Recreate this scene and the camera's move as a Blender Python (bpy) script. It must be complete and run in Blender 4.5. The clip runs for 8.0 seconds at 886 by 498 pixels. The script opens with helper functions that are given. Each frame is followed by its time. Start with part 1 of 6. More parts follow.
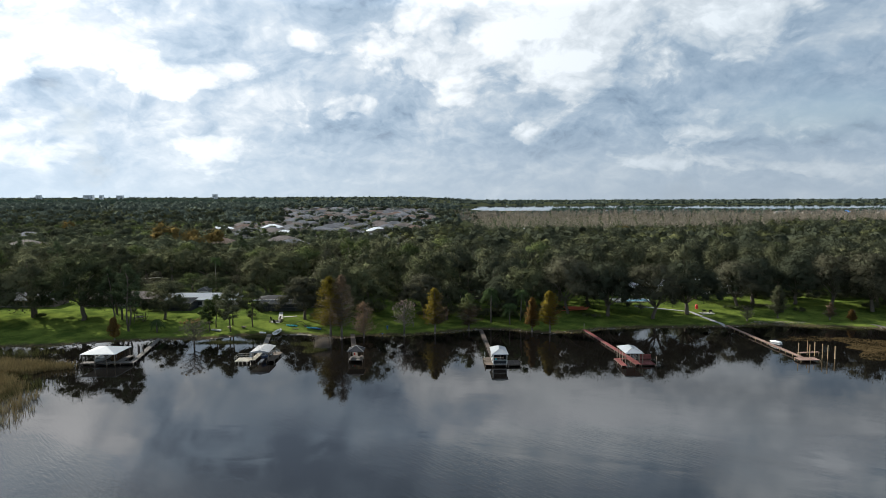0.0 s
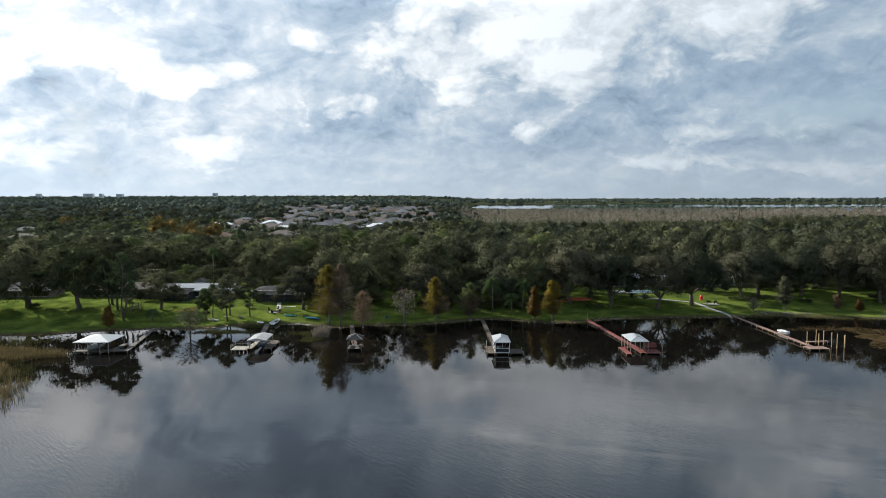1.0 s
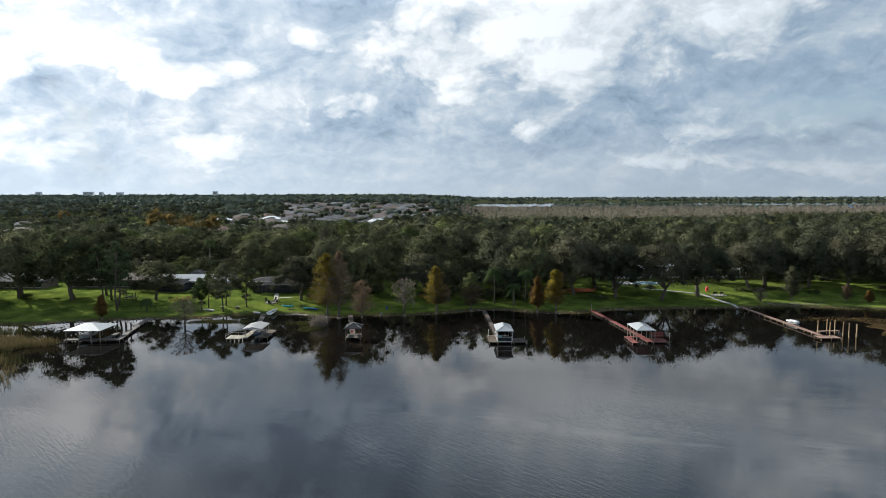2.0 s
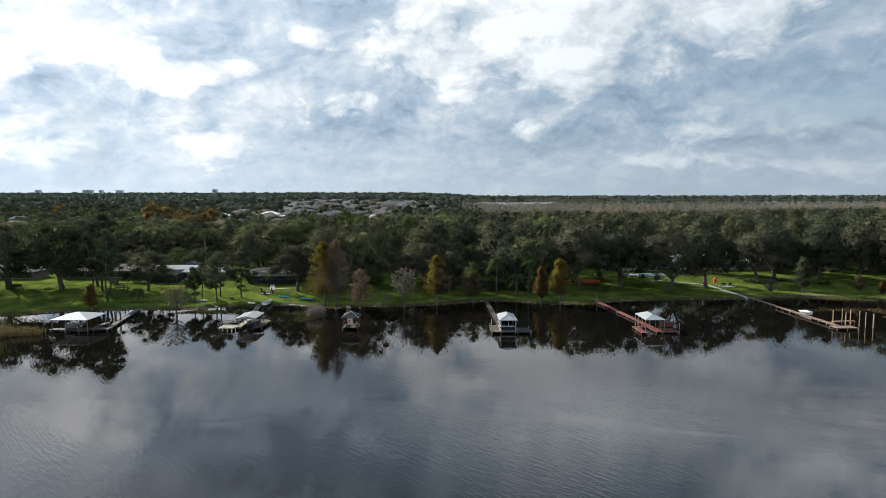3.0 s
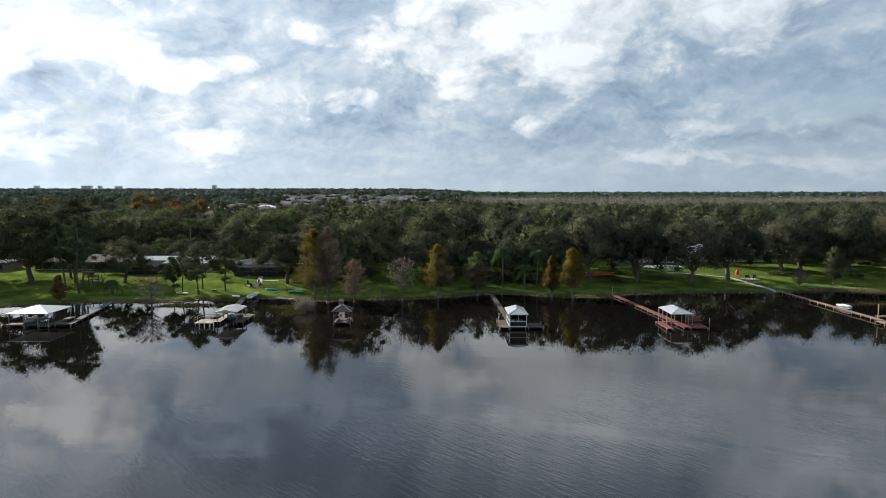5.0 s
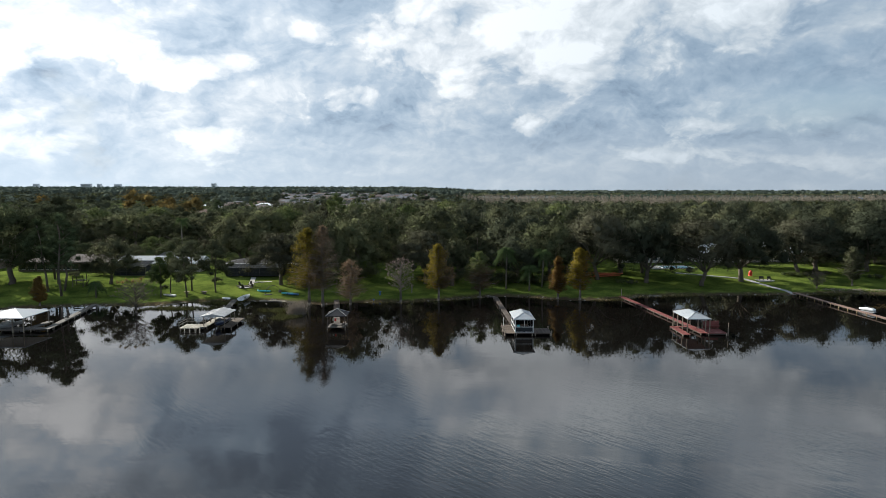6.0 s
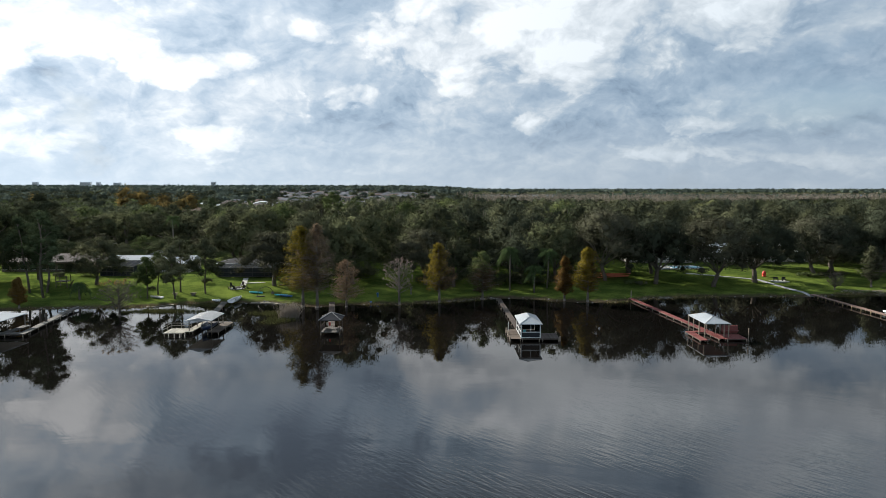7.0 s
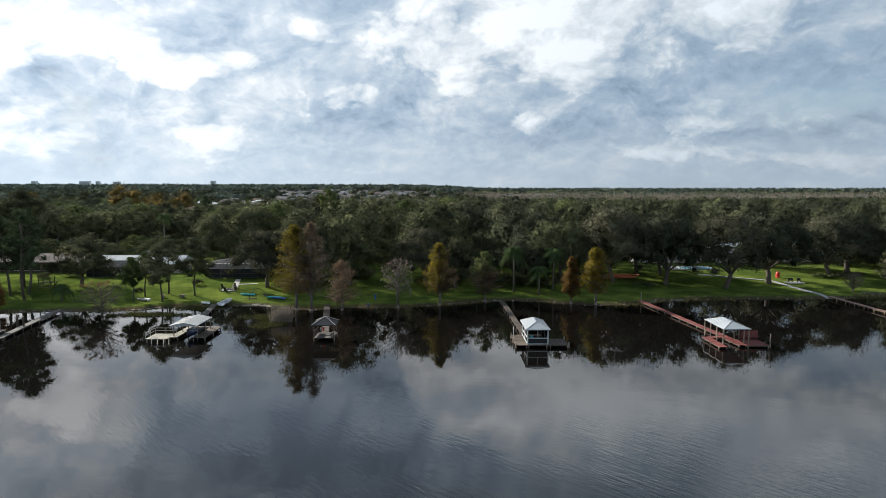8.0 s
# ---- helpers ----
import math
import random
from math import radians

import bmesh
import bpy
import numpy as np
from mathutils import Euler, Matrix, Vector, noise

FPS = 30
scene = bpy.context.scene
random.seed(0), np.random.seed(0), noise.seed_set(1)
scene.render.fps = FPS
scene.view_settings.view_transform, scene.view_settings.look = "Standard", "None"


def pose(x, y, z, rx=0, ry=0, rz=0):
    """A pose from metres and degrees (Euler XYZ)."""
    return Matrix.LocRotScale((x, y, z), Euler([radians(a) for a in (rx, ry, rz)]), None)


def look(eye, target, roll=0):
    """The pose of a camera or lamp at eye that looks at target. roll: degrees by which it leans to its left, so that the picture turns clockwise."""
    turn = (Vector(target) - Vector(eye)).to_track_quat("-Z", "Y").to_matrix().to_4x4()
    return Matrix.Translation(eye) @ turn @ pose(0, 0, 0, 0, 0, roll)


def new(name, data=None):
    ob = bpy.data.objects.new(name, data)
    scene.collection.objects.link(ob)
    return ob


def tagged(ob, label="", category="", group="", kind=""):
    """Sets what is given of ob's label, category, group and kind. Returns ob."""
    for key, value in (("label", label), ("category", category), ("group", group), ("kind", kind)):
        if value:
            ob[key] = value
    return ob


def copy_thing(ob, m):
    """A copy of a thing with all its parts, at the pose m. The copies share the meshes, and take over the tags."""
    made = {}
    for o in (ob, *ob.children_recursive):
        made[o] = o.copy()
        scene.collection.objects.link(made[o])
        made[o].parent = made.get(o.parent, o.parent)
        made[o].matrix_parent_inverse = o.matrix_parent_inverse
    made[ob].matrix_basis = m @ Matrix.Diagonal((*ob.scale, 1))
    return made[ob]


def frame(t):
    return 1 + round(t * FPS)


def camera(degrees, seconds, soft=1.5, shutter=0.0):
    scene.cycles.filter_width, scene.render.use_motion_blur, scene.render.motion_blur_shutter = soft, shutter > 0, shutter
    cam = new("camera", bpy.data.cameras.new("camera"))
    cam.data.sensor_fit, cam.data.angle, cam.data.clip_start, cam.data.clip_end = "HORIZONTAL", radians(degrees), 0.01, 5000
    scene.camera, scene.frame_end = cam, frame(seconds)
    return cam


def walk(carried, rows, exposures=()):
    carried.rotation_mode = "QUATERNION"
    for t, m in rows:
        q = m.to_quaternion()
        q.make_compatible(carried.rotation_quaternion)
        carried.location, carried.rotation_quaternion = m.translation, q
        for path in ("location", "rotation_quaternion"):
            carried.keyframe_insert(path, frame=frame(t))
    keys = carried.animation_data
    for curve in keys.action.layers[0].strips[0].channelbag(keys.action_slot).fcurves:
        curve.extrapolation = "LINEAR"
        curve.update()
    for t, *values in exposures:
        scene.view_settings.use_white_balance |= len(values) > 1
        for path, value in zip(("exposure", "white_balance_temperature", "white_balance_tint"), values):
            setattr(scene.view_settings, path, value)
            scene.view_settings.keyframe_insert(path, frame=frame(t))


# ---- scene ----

# ------------------------------------------------------------------ camera
cam = camera(69.0, 8.0, soft=0.85)
PATH = [  # seconds, eye x y z, yaw, pitch, roll
    (0.0, 0.944, -49.904, 40.979, -0.291, -4.611, -0.177),
    (0.5, 0.854, -48.301, 39.157, -0.281, -4.638, -0.157),
    (1.0, 0.765, -46.689, 37.475, -0.272, -4.671, -0.138),
    (1.5, 0.677, -44.866, 35.807, -0.263, -4.711, -0.119),
    (3.0, 0.420, -37.165, 30.839, -0.242, -4.873, -0.070),
    (3.5, 0.336, -33.814, 29.356, -0.237, -4.940, -0.055),
    (4.0, 0.254, -30.154, 28.315, -0.232, -5.011, -0.041),
    (4.5, 0.172, -26.272, 27.697, -0.228, -5.085, -0.029),
    (6.0, -0.066, -14.256, 27.044, -0.220, -5.307, 0.004),
    (6.5, -0.143, -10.398, 26.800, -0.219, -5.373, 0.013),
    (7.0, -0.220, -6.686, 26.560, -0.219, -5.430, 0.020),
    (7.5, -0.295, -3.103, 26.320, -0.219, -5.475, 0.028),
    (8.0, -0.369, 0.427, 26.072, -0.220, -5.504, 0.034),
]
EXPOSURE = 1.0  # stops
walk(cam, [(t, pose(x, y, z, 90 + p, 0, w) @ pose(0, 0, 0, 0, 0, r)) for t, x, y, z, w, p, r in PATH], [(0.0, EXPOSURE, 6280, 10), (8.0, EXPOSURE, 6280, 10)])

# ------------------------------------------------------------------ world and sun
SUN_AZ, SUN_EL = -50.0, 27.5  # degrees from straight ahead to the right, and above the horizon
SUN_DIR = Vector((math.sin(radians(SUN_AZ)) * math.cos(radians(SUN_EL)), math.cos(radians(SUN_AZ)) * math.cos(radians(SUN_EL)), math.sin(radians(SUN_EL))))
sun_data = bpy.data.lights.new("sun", "SUN")
sun_data.energy, sun_data.angle, sun_data.color = 5.0, radians(0.9), (1.0, 0.94, 0.83)
sun = new("sun", sun_data)
sun.matrix_world = look(SUN_DIR * 400, (0, 0, 0))


class Nodes:
    """A short way to write node trees."""

    def __init__(self, tree):
        self.tree = tree
        tree.nodes.clear()

    def add(self, kind, operation="", use_clamp=False, data_type="", blend_type=""):
        node = self.tree.nodes.new(kind)
        if operation:
            node.operation = operation
        if use_clamp:
            node.use_clamp = True
        if data_type:
            node.data_type, node.blend_type = data_type, blend_type
        return node

    def plug(self, out, into):
        self.tree.links.new(out, into)

    def put(self, socket, value):
        if isinstance(value, bpy.types.NodeSocket):
            self.plug(value, socket)
        else:
            socket.default_value = value

    def math(self, op, a, b=0.0, clamp=False):
        node = self.add("ShaderNodeMath", operation=op, use_clamp=clamp)
        self.put(node.inputs[0], a)
        self.put(node.inputs[1], b)
        return node.outputs[0]

    def vmath(self, op, a, b=(0, 0, 0)):
        node = self.add("ShaderNodeVectorMath", operation=op)
        self.put(node.inputs[0], a)
        self.put(node.inputs[1], b)
        return node.outputs["Value"] if op in ("DOT_PRODUCT", "LENGTH") else node.outputs["Vector"]

    def noise(self, vector, scale, detail=4.0, rough=0.55, distort=0.0):
        node = self.add("ShaderNodeTexNoise")
        self.put(node.inputs["Vector"], vector)
        node.inputs["Scale"].default_value = scale
        node.inputs["Detail"].default_value = detail
        node.inputs["Roughness"].default_value = rough
        node.inputs["Distortion"].default_value = distort
        return node.outputs[0]

    def ramp(self, fac, *stops):
        node = self.add("ShaderNodeValToRGB")
        el = node.color_ramp.elements
        while len(el) < len(stops):
            el.new(0.5)
        for e, (at, c) in zip(el, stops):
            e.position, e.color = at, (c, c, c, 1) if isinstance(c, (int, float)) else (*c, 1)
        self.put(node.inputs[0], fac)
        return node.outputs[0]

    def mix(self, fac, a, b, blend="MIX"):
        node = self.add("ShaderNodeMix", data_type="RGBA", blend_type=blend)
        self.put(node.inputs[0], fac)
        for s, v in ((6, a), (7, b)):
            self.put(node.inputs[s], (*v, 1) if isinstance(v, tuple) and len(v) == 3 else v)
        return node.outputs[2]

    def scaled(self, vector, sx, sy, sz, rz=0.0):
        node = self.add("ShaderNodeMapping")
        self.plug(vector, node.inputs[0])
        node.inputs["Scale"].default_value = (sx, sy, sz)
        node.inputs["Rotation"].default_value = (0, 0, radians(rz))
        return node.outputs[0]


CLOUD_SHIFT = (7.3, 2.2, 1.4)  # which stretch of the cloud field drifts over the lake
world = bpy.data.worlds.new("sky")
scene.world = world
world.use_nodes = True
n = Nodes(world.node_tree)
sky = n.add("ShaderNodeTexSky")
sky.sky_type, sky.sun_disc = "NISHITA", False
sky.sun_elevation, sky.sun_rotation = radians(SUN_EL), radians(SUN_AZ)
sky.air_density, sky.dust_density = 1.0, 1.5
blue = n.vmath("SCALE", sky.outputs[0])
blue.node.inputs["Scale"].default_value = 0.10
way = n.add("ShaderNodeTexCoord").outputs["Generated"]
split = n.add("ShaderNodeSeparateXYZ")
n.plug(way, split.inputs[0])
up = n.math("MAXIMUM", split.outputs[2], 0.0)
# broken cumulus: heaped heads over flat grey bases, shrinking towards the horizon
deep = n.math("DIVIDE", 0.78, n.math("ADD", up, 0.62))
rows = n.add("ShaderNodeCombineXYZ")
n.plug(n.math("MULTIPLY", split.outputs[0], deep), rows.inputs[0])
n.plug(n.math("MULTIPLY", split.outputs[1], deep), rows.inputs[1])
n.plug(n.math("MULTIPLY", up, 0.5), rows.inputs[2])
field = n.vmath("ADD", rows.outputs[0], CLOUD_SHIFT)
sunward = n.vmath("ADD", field, (-0.020, -0.034, 0.0))


def heaps(at, size):
    """Rounded cauliflower heaps at several sizes, about 0 to 1."""
    cell = n.add("ShaderNodeTexVoronoi")
    cell.feature, cell.distance, cell.normalize = "SMOOTH_F1", "EUCLIDEAN", True
    n.put(cell.inputs["Vector"], at)
    for socket, value in (("Scale", size), ("Detail", 3.5), ("Roughness", 0.52), ("Lacunarity", 2.3), ("Smoothness", 0.55)):
        cell.inputs[socket].default_value = value
    return n.math("SUBTRACT", 1.0, n.math("MULTIPLY", cell.outputs["Distance"], 1.55))


drift = n.add("ShaderNodeTexNoise")
n.put(drift.inputs["Vector"], field)
for socket, value in (("Scale", 7.0), ("Detail", 5.0), ("Roughness", 0.55)):
    drift.inputs[socket].default_value = value
stirred = n.vmath("MULTIPLY", n.vmath("SUBTRACT", drift.outputs["Color"], (0.5, 0.5, 0.5)), (0.11, 0.11, 0.07))
big = n.noise(field, 3.0, 3.0, 0.5, 0.0)
puffs = n.noise(field, 6.5, 8.0, 0.52, 0.0)
puffs_sun = n.noise(sunward, 6.5, 8.0, 0.52, 0.0)
heap = heaps(n.vmath("ADD", field, stirred), 8.5)
heap_sun = heaps(n.vmath("ADD", sunward, stirred), 8.5)
small = heaps(n.vmath("ADD", field, stirred), 21.0)
small_sun = heaps(n.vmath("ADD", n.vmath("ADD", field, (-0.007, -0.012, 0.0)), stirred), 21.0)
toward = n.math("MAXIMUM", n.vmath("DOT_PRODUCT", way, tuple(SUN_DIR)), 0.0)
glow = n.math("POWER", toward, 3.0)
# the great masses of this sky, ahead over the far shore: place across and up (as slopes), half-widths, strength
WHITE_HEADS = [
    (-0.60, 0.24, 0.11, 0.042, 0.9), (-0.70, 0.19, 0.04, 0.04, 0.6), (-0.36, 0.183, 0.085, 0.018, 0.85), (-0.47, 0.215, 0.04, 0.02, 0.5), (0.02, 0.178, 0.04, 0.035, 0.85),
    (0.20, 0.186, 0.055, 0.042, 1.0), (0.13, 0.262, 0.12, 0.045, 0.75), (0.45, 0.235, 0.12, 0.045, 0.5), (-0.126, 0.14, 0.03, 0.018, 0.7), (0.40, 0.098, 0.045, 0.014, 0.8),
    (-0.34, 0.088, 0.06, 0.013, 0.5), (-0.62, 0.076, 0.14, 0.016, 0.42), (0.14, 0.10, 0.03, 0.016, 0.5), (-0.19, 0.235, 0.04, 0.02, 0.55), (0.58, 0.050, 0.12, 0.010, 0.5), (0.34, 0.062, 0.10, 0.010, 0.5),
    (-0.02, 0.30, 0.10, 0.05, 0.3), (0.24, 0.36, 0.24, 0.06, 0.8), (-0.55, 0.35, 0.16, 0.06, 0.6), (0.62, 0.42, 0.2, 0.09, 0.7),
]
GREY_BASES = [
    (-0.19, 0.20, 0.10, 0.04, 0.5), (-0.10, 0.115, 0.085, 0.016, 0.75), (-0.20, 0.085, 0.08, 0.024, 0.55), (0.33, 0.137, 0.10, 0.03, 0.75), (0.20, 0.085, 0.12, 0.025, 0.7),
    (0.53, 0.175, 0.12, 0.02, 0.75), (0.60, 0.088, 0.14, 0.03, 0.85), (0.06, 0.085, 0.09, 0.03, 0.55), (-0.48, 0.15, 0.13, 0.025, 0.35), (-0.10, 0.262, 0.09, 0.035, 0.35),
    (0.33, 0.195, 0.06, 0.03, 0.35), (-0.17, 0.415, 0.24, 0.10, 2.6), (0.44, 0.50, 0.12, 0.05, 0.8),
]
ahead = n.math("MAXIMUM", split.outputs[1], 0.25)
bend = n.math("ADD", n.math("MULTIPLY", n.math("SUBTRACT", puffs, 0.5), 0.13), n.math("MULTIPLY", n.math("SUBTRACT", heap, 0.5), 0.07))
across = n.math("ADD", n.math("DIVIDE", split.outputs[0], ahead), bend)
upward = n.math("ADD", n.math("DIVIDE", split.outputs[2], ahead), n.math("MULTIPLY", bend, 0.45))


def massed(spots):
    total = 0.0
    for mu, mv, wu, wv, amount in spots:
        du = n.math("DIVIDE", n.math("SUBTRACT", across, mu), wu)
        dv = n.math("DIVIDE", n.math("SUBTRACT", upward, mv), wv)
        fall = n.math("POWER", math.e, n.math("MULTIPLY", n.math("ADD", n.math("MULTIPLY", du, du), n.math("MULTIPLY", dv, dv)), -0.8))
        total = n.math("ADD", n.math("MULTIPLY", fall, amount), total)
    return total


white, grey = massed(WHITE_HEADS), massed(GREY_BASES)
relief = n.math("ADD", n.math("MULTIPLY", n.math("SUBTRACT", puffs, puffs_sun), 0.35), n.math("MULTIPLY", n.math("SUBTRACT", heap, heap_sun), 0.8))
relief = n.math("ADD", relief, n.math("ADD", n.math("MULTIPLY", n.math("SUBTRACT", small, small_sun), 0.45), n.math("MULTIPLY", n.math("SUBTRACT", small, 0.5), 0.10)))
body = n.math("ADD", n.math("MULTIPLY", n.math("SUBTRACT", big, 0.5), 0.40), n.math("MULTIPLY", n.math("SUBTRACT", puffs, 0.5), 0.30))
lumpy = n.math("ADD", n.math("ADD", n.math("MULTIPLY", n.math("SUBTRACT", heap, 0.5), 0.75), n.math("MULTIPLY", n.math("SUBTRACT", small, 0.5), 0.35)), n.math("MULTIPLY", n.math("SUBTRACT", puffs, 0.5), 1.0))
crisp = n.ramp(n.math("ADD", n.math("MULTIPLY", white, 0.95), lumpy), (0.30, 0.0), (0.42, 0.45), (0.95, 1.0))
shade = n.math("ADD", n.math("ADD", n.math("ADD", body, relief), n.math("ADD", n.math("MULTIPLY", glow, 0.12), 0.45)), n.math("SUBTRACT", n.math("MULTIPLY", crisp, 0.40), n.math("MULTIPLY", grey, 0.20)))
gap = n.math("POWER", math.e, n.math("MULTIPLY", n.math("ADD", n.math("POWER", n.math("DIVIDE", n.math("ABSOLUTE", n.math("SUBTRACT", across, 0.62)), 0.15), 2.0), n.math("POWER", n.math("DIVIDE", n.math("ABSOLUTE", n.math("SUBTRACT", upward, 0.14)), 0.032), 2.0)), -1.0))
lit = n.ramp(shade, (0.06, (0.25, 0.32, 0.42)), (0.26, (0.43, 0.54, 0.66)), (0.42, (0.57, 0.67, 0.775)), (0.56, (0.73, 0.80, 0.865)), (0.70, (0.93, 0.965, 0.99)), (0.92, (1.24, 1.25, 1.25)))
zenith = n.math("MULTIPLY", n.ramp(up, (0.27, 0.0), (0.35, 0.8), (0.46, 1.0), (0.66, 0.0)), 0.95)
gain = n.math("ADD", n.math("ADD", n.math("MULTIPLY", glow, 0.62), n.ramp(up, (0.45, 0.70), (0.8, 0.62))), zenith)
tinged = n.mix(n.ramp(toward, (0.35, 0.0), (0.95, 1.0)), (0.93, 0.99, 1.03), (1.01, 1.0, 0.985))
cloud = n.vmath("SCALE", n.vmath("MULTIPLY", lit, tinged))
n.put(cloud.node.inputs["Scale"], gain)
cover = n.ramp(n.math("SUBTRACT", n.math("ADD", n.math("MULTIPLY", puffs, 0.5), n.math("MULTIPLY", big, 0.5)), n.ramp(up, (0.28, 0.0), (0.60, 0.16))), (0.34, 0.35), (0.43, 1.0))
clear = n.mix(0.4, blue, (0.44, 0.60, 0.76))
above = n.mix(n.math("SUBTRACT", cover, n.math("MULTIPLY", gap, 0.8), True), clear, cloud)
low = n.ramp(up, (0.0, 1.0), (0.11, 0.0))
veil = n.vmath("SCALE", (0.50, 0.58, 0.65))
n.put(veil.node.inputs["Scale"], n.math("ADD", n.math("MULTIPLY", glow, 1.0), 0.86))
final = n.mix(n.math("MULTIPLY", low, 0.8), above, veil)
back = n.add("ShaderNodeBackground")
n.plug(final, back.inputs[0])
back.inputs[1].default_value = 0.5
n.plug(back.outputs[0], n.add("ShaderNodeOutputWorld").inputs[0])

# ------------------------------------------------------------------ materials


def material(name, dark, light, rough=0.8, scale=1.0, fine=12.0, bump=0.0, metal=0.0, island=0.0, each=0.0, through_light=0.0, stretch=(1, 1, 1), spec=0.15):
    """Two-scale variation between two colours, with relief; island and each: variation between loose pieces and between objects."""
    m = bpy.data.materials.new(name)
    m.use_nodes = True
    k = Nodes(m.node_tree)
    where = k.scaled(k.add("ShaderNodeTexCoord").outputs["Object"], *stretch)
    a, b = k.noise(where, scale, 3.0), k.noise(where, fine, 4.0)
    fac = k.math("ADD", k.math("MULTIPLY", a, 0.6), k.math("MULTIPLY", b, 0.4))
    if island:
        geo = k.add("ShaderNodeNewGeometry")
        fac = k.math("ADD", fac, k.math("MULTIPLY", k.math("SUBTRACT", geo.outputs["Random Per Island"], 0.5), island))
    if each:
        info = k.add("ShaderNodeObjectInfo")
        fac = k.math("ADD", fac, k.math("MULTIPLY", k.math("SUBTRACT", info.outputs["Random"], 0.5), each))
    col = k.ramp(fac, (0.28, dark), (0.72, light))
    bsdf = k.add("ShaderNodeBsdfPrincipled")
    k.plug(col, bsdf.inputs["Base Color"])
    bsdf.inputs["Roughness"].default_value = rough
    bsdf.inputs["Metallic"].default_value = metal
    bsdf.inputs["Specular IOR Level"].default_value = spec
    if bump:
        bp = k.add("ShaderNodeBump")
        bp.inputs["Strength"].default_value = bump
        bp.inputs["Distance"].default_value = 0.05
        k.plug(b, bp.inputs["Height"])
        k.plug(bp.outputs[0], bsdf.inputs["Normal"])
    out = k.add("ShaderNodeOutputMaterial")
    if through_light:
        tr = k.add("ShaderNodeBsdfTranslucent")
        k.plug(col, tr.inputs[0])
        mx = k.add("ShaderNodeMixShader")
        mx.inputs[0].default_value = through_light
        k.plug(bsdf.outputs[0], mx.inputs[1])
        k.plug(tr.outputs[0], mx.inputs[2])
        k.plug(mx.outputs[0], out.inputs[0])
    else:
        k.plug(bsdf.outputs[0], out.inputs[0])
    return m


def leaves(name, dark, light, through_light=0.15, each=0.4, island=0.35, scale=0.25):
    return material(name, dark, light, 0.65, scale, 2.0, island=island, each=each, through_light=through_light, spec=0.0)


OAK = leaves("live oak leaves", (0.043, 0.048, 0.027), (0.100, 0.105, 0.060))
OAK_GREEN = leaves("fresh green oak leaves", (0.038, 0.048, 0.024), (0.096, 0.103, 0.054))
OAK_BROWN = leaves("brownish oak leaves with grey moss", (0.040, 0.040, 0.026), (0.090, 0.090, 0.060))
OAK_BRIGHT = leaves("bright broad leaves", (0.043, 0.060, 0.023), (0.123, 0.145, 0.056))
PINE = leaves("pine needles", (0.037, 0.049, 0.025), (0.090, 0.113, 0.057))
MOSS = leaves("hanging moss", (0.055, 0.054, 0.038), (0.110, 0.106, 0.078), 0.15)
GOLD = leaves("golden cypress needles", (0.075, 0.066, 0.011), (0.220, 0.168, 0.028), island=0.35, through_light=0.42)
RUST = leaves("rusty cypress needles", (0.100, 0.060, 0.021), (0.235, 0.145, 0.048), island=0.35, through_light=0.42)
BROWN = leaves("brown cypress needles", (0.095, 0.066, 0.042), (0.210, 0.150, 0.098), island=0.35, through_light=0.42)
TWIG = leaves("bare twigs", (0.215, 0.160, 0.135), (0.430, 0.330, 0.280), 0.1)
TWIG_DARK = leaves("dark bare twigs", (0.0800, 0.0680, 0.0520), (0.1760, 0.1440, 0.1120), 0.1)
SWAMP = leaves("bare swamp cypress", (0.150, 0.128, 0.104), (0.245, 0.212, 0.176), 0.2, each=0.0, island=0.12, scale=0.05)
PALM = leaves("palm leaflets", (0.026, 0.038, 0.016), (0.066, 0.094, 0.036))
AUTUMN = leaves("autumn broad leaves", (0.076, 0.056, 0.022), (0.194, 0.138, 0.046), each=0.0, island=0.25, scale=0.09)
WOOD = leaves("woodland oak leaves", (0.037, 0.046, 0.028), (0.096, 0.106, 0.064), each=0.0, island=0.2, scale=0.09)
WOOD_BRIGHT = leaves("woodland bright leaves", (0.034, 0.041, 0.019), (0.090, 0.094, 0.043), each=0.0, island=0.2, scale=0.09)
WEED = leaves("brownish water weed", (0.030, 0.022, 0.010), (0.080, 0.057, 0.027))
# dark oak leaves; the colour also carries shade over the right-hand woods
WOOD_DARK_SHADED = leaves("dark oak leaves with shade painted in", (0.025, 0.031, 0.021), (0.062, 0.069, 0.044), each=0.0, island=0.2, scale=0.06)
# bluer, paler leaf colours: distance haze put into the foliage itself
FAR_WOOD_HAZED = leaves("distant foliage tinted with haze", (0.048, 0.062, 0.051), (0.095, 0.116, 0.096), each=0.0, island=0.15, scale=0.03)
FAR_PINE_HAZED = leaves("distant pines tinted with haze", (0.038, 0.059, 0.048), (0.074, 0.108, 0.084), each=0.0, island=0.15, scale=0.03)
REED = leaves("dry reeds", (0.1280, 0.1000, 0.0480), (0.3040, 0.2400, 0.1200))
REED_GREEN = leaves("green reeds", (0.048, 0.052, 0.019), (0.120, 0.114, 0.045))
BARK = material("grey brown bark", (0.055, 0.045, 0.035), (0.16, 0.135, 0.11), 0.95, 0.8, 9, 0.5, stretch=(1, 1, 0.3))
PALE_BARK = material("pale cypress bark", (0.091, 0.078, 0.066), (0.196, 0.170, 0.145), 0.95, 0.8, 9, 0.5, stretch=(1, 1, 0.3))
GREY_WOOD = material("weathered grey boards", (0.058, 0.053, 0.048), (0.128, 0.117, 0.106), 0.85, 0.4, 6, 0.3, island=0.35, each=0.1)
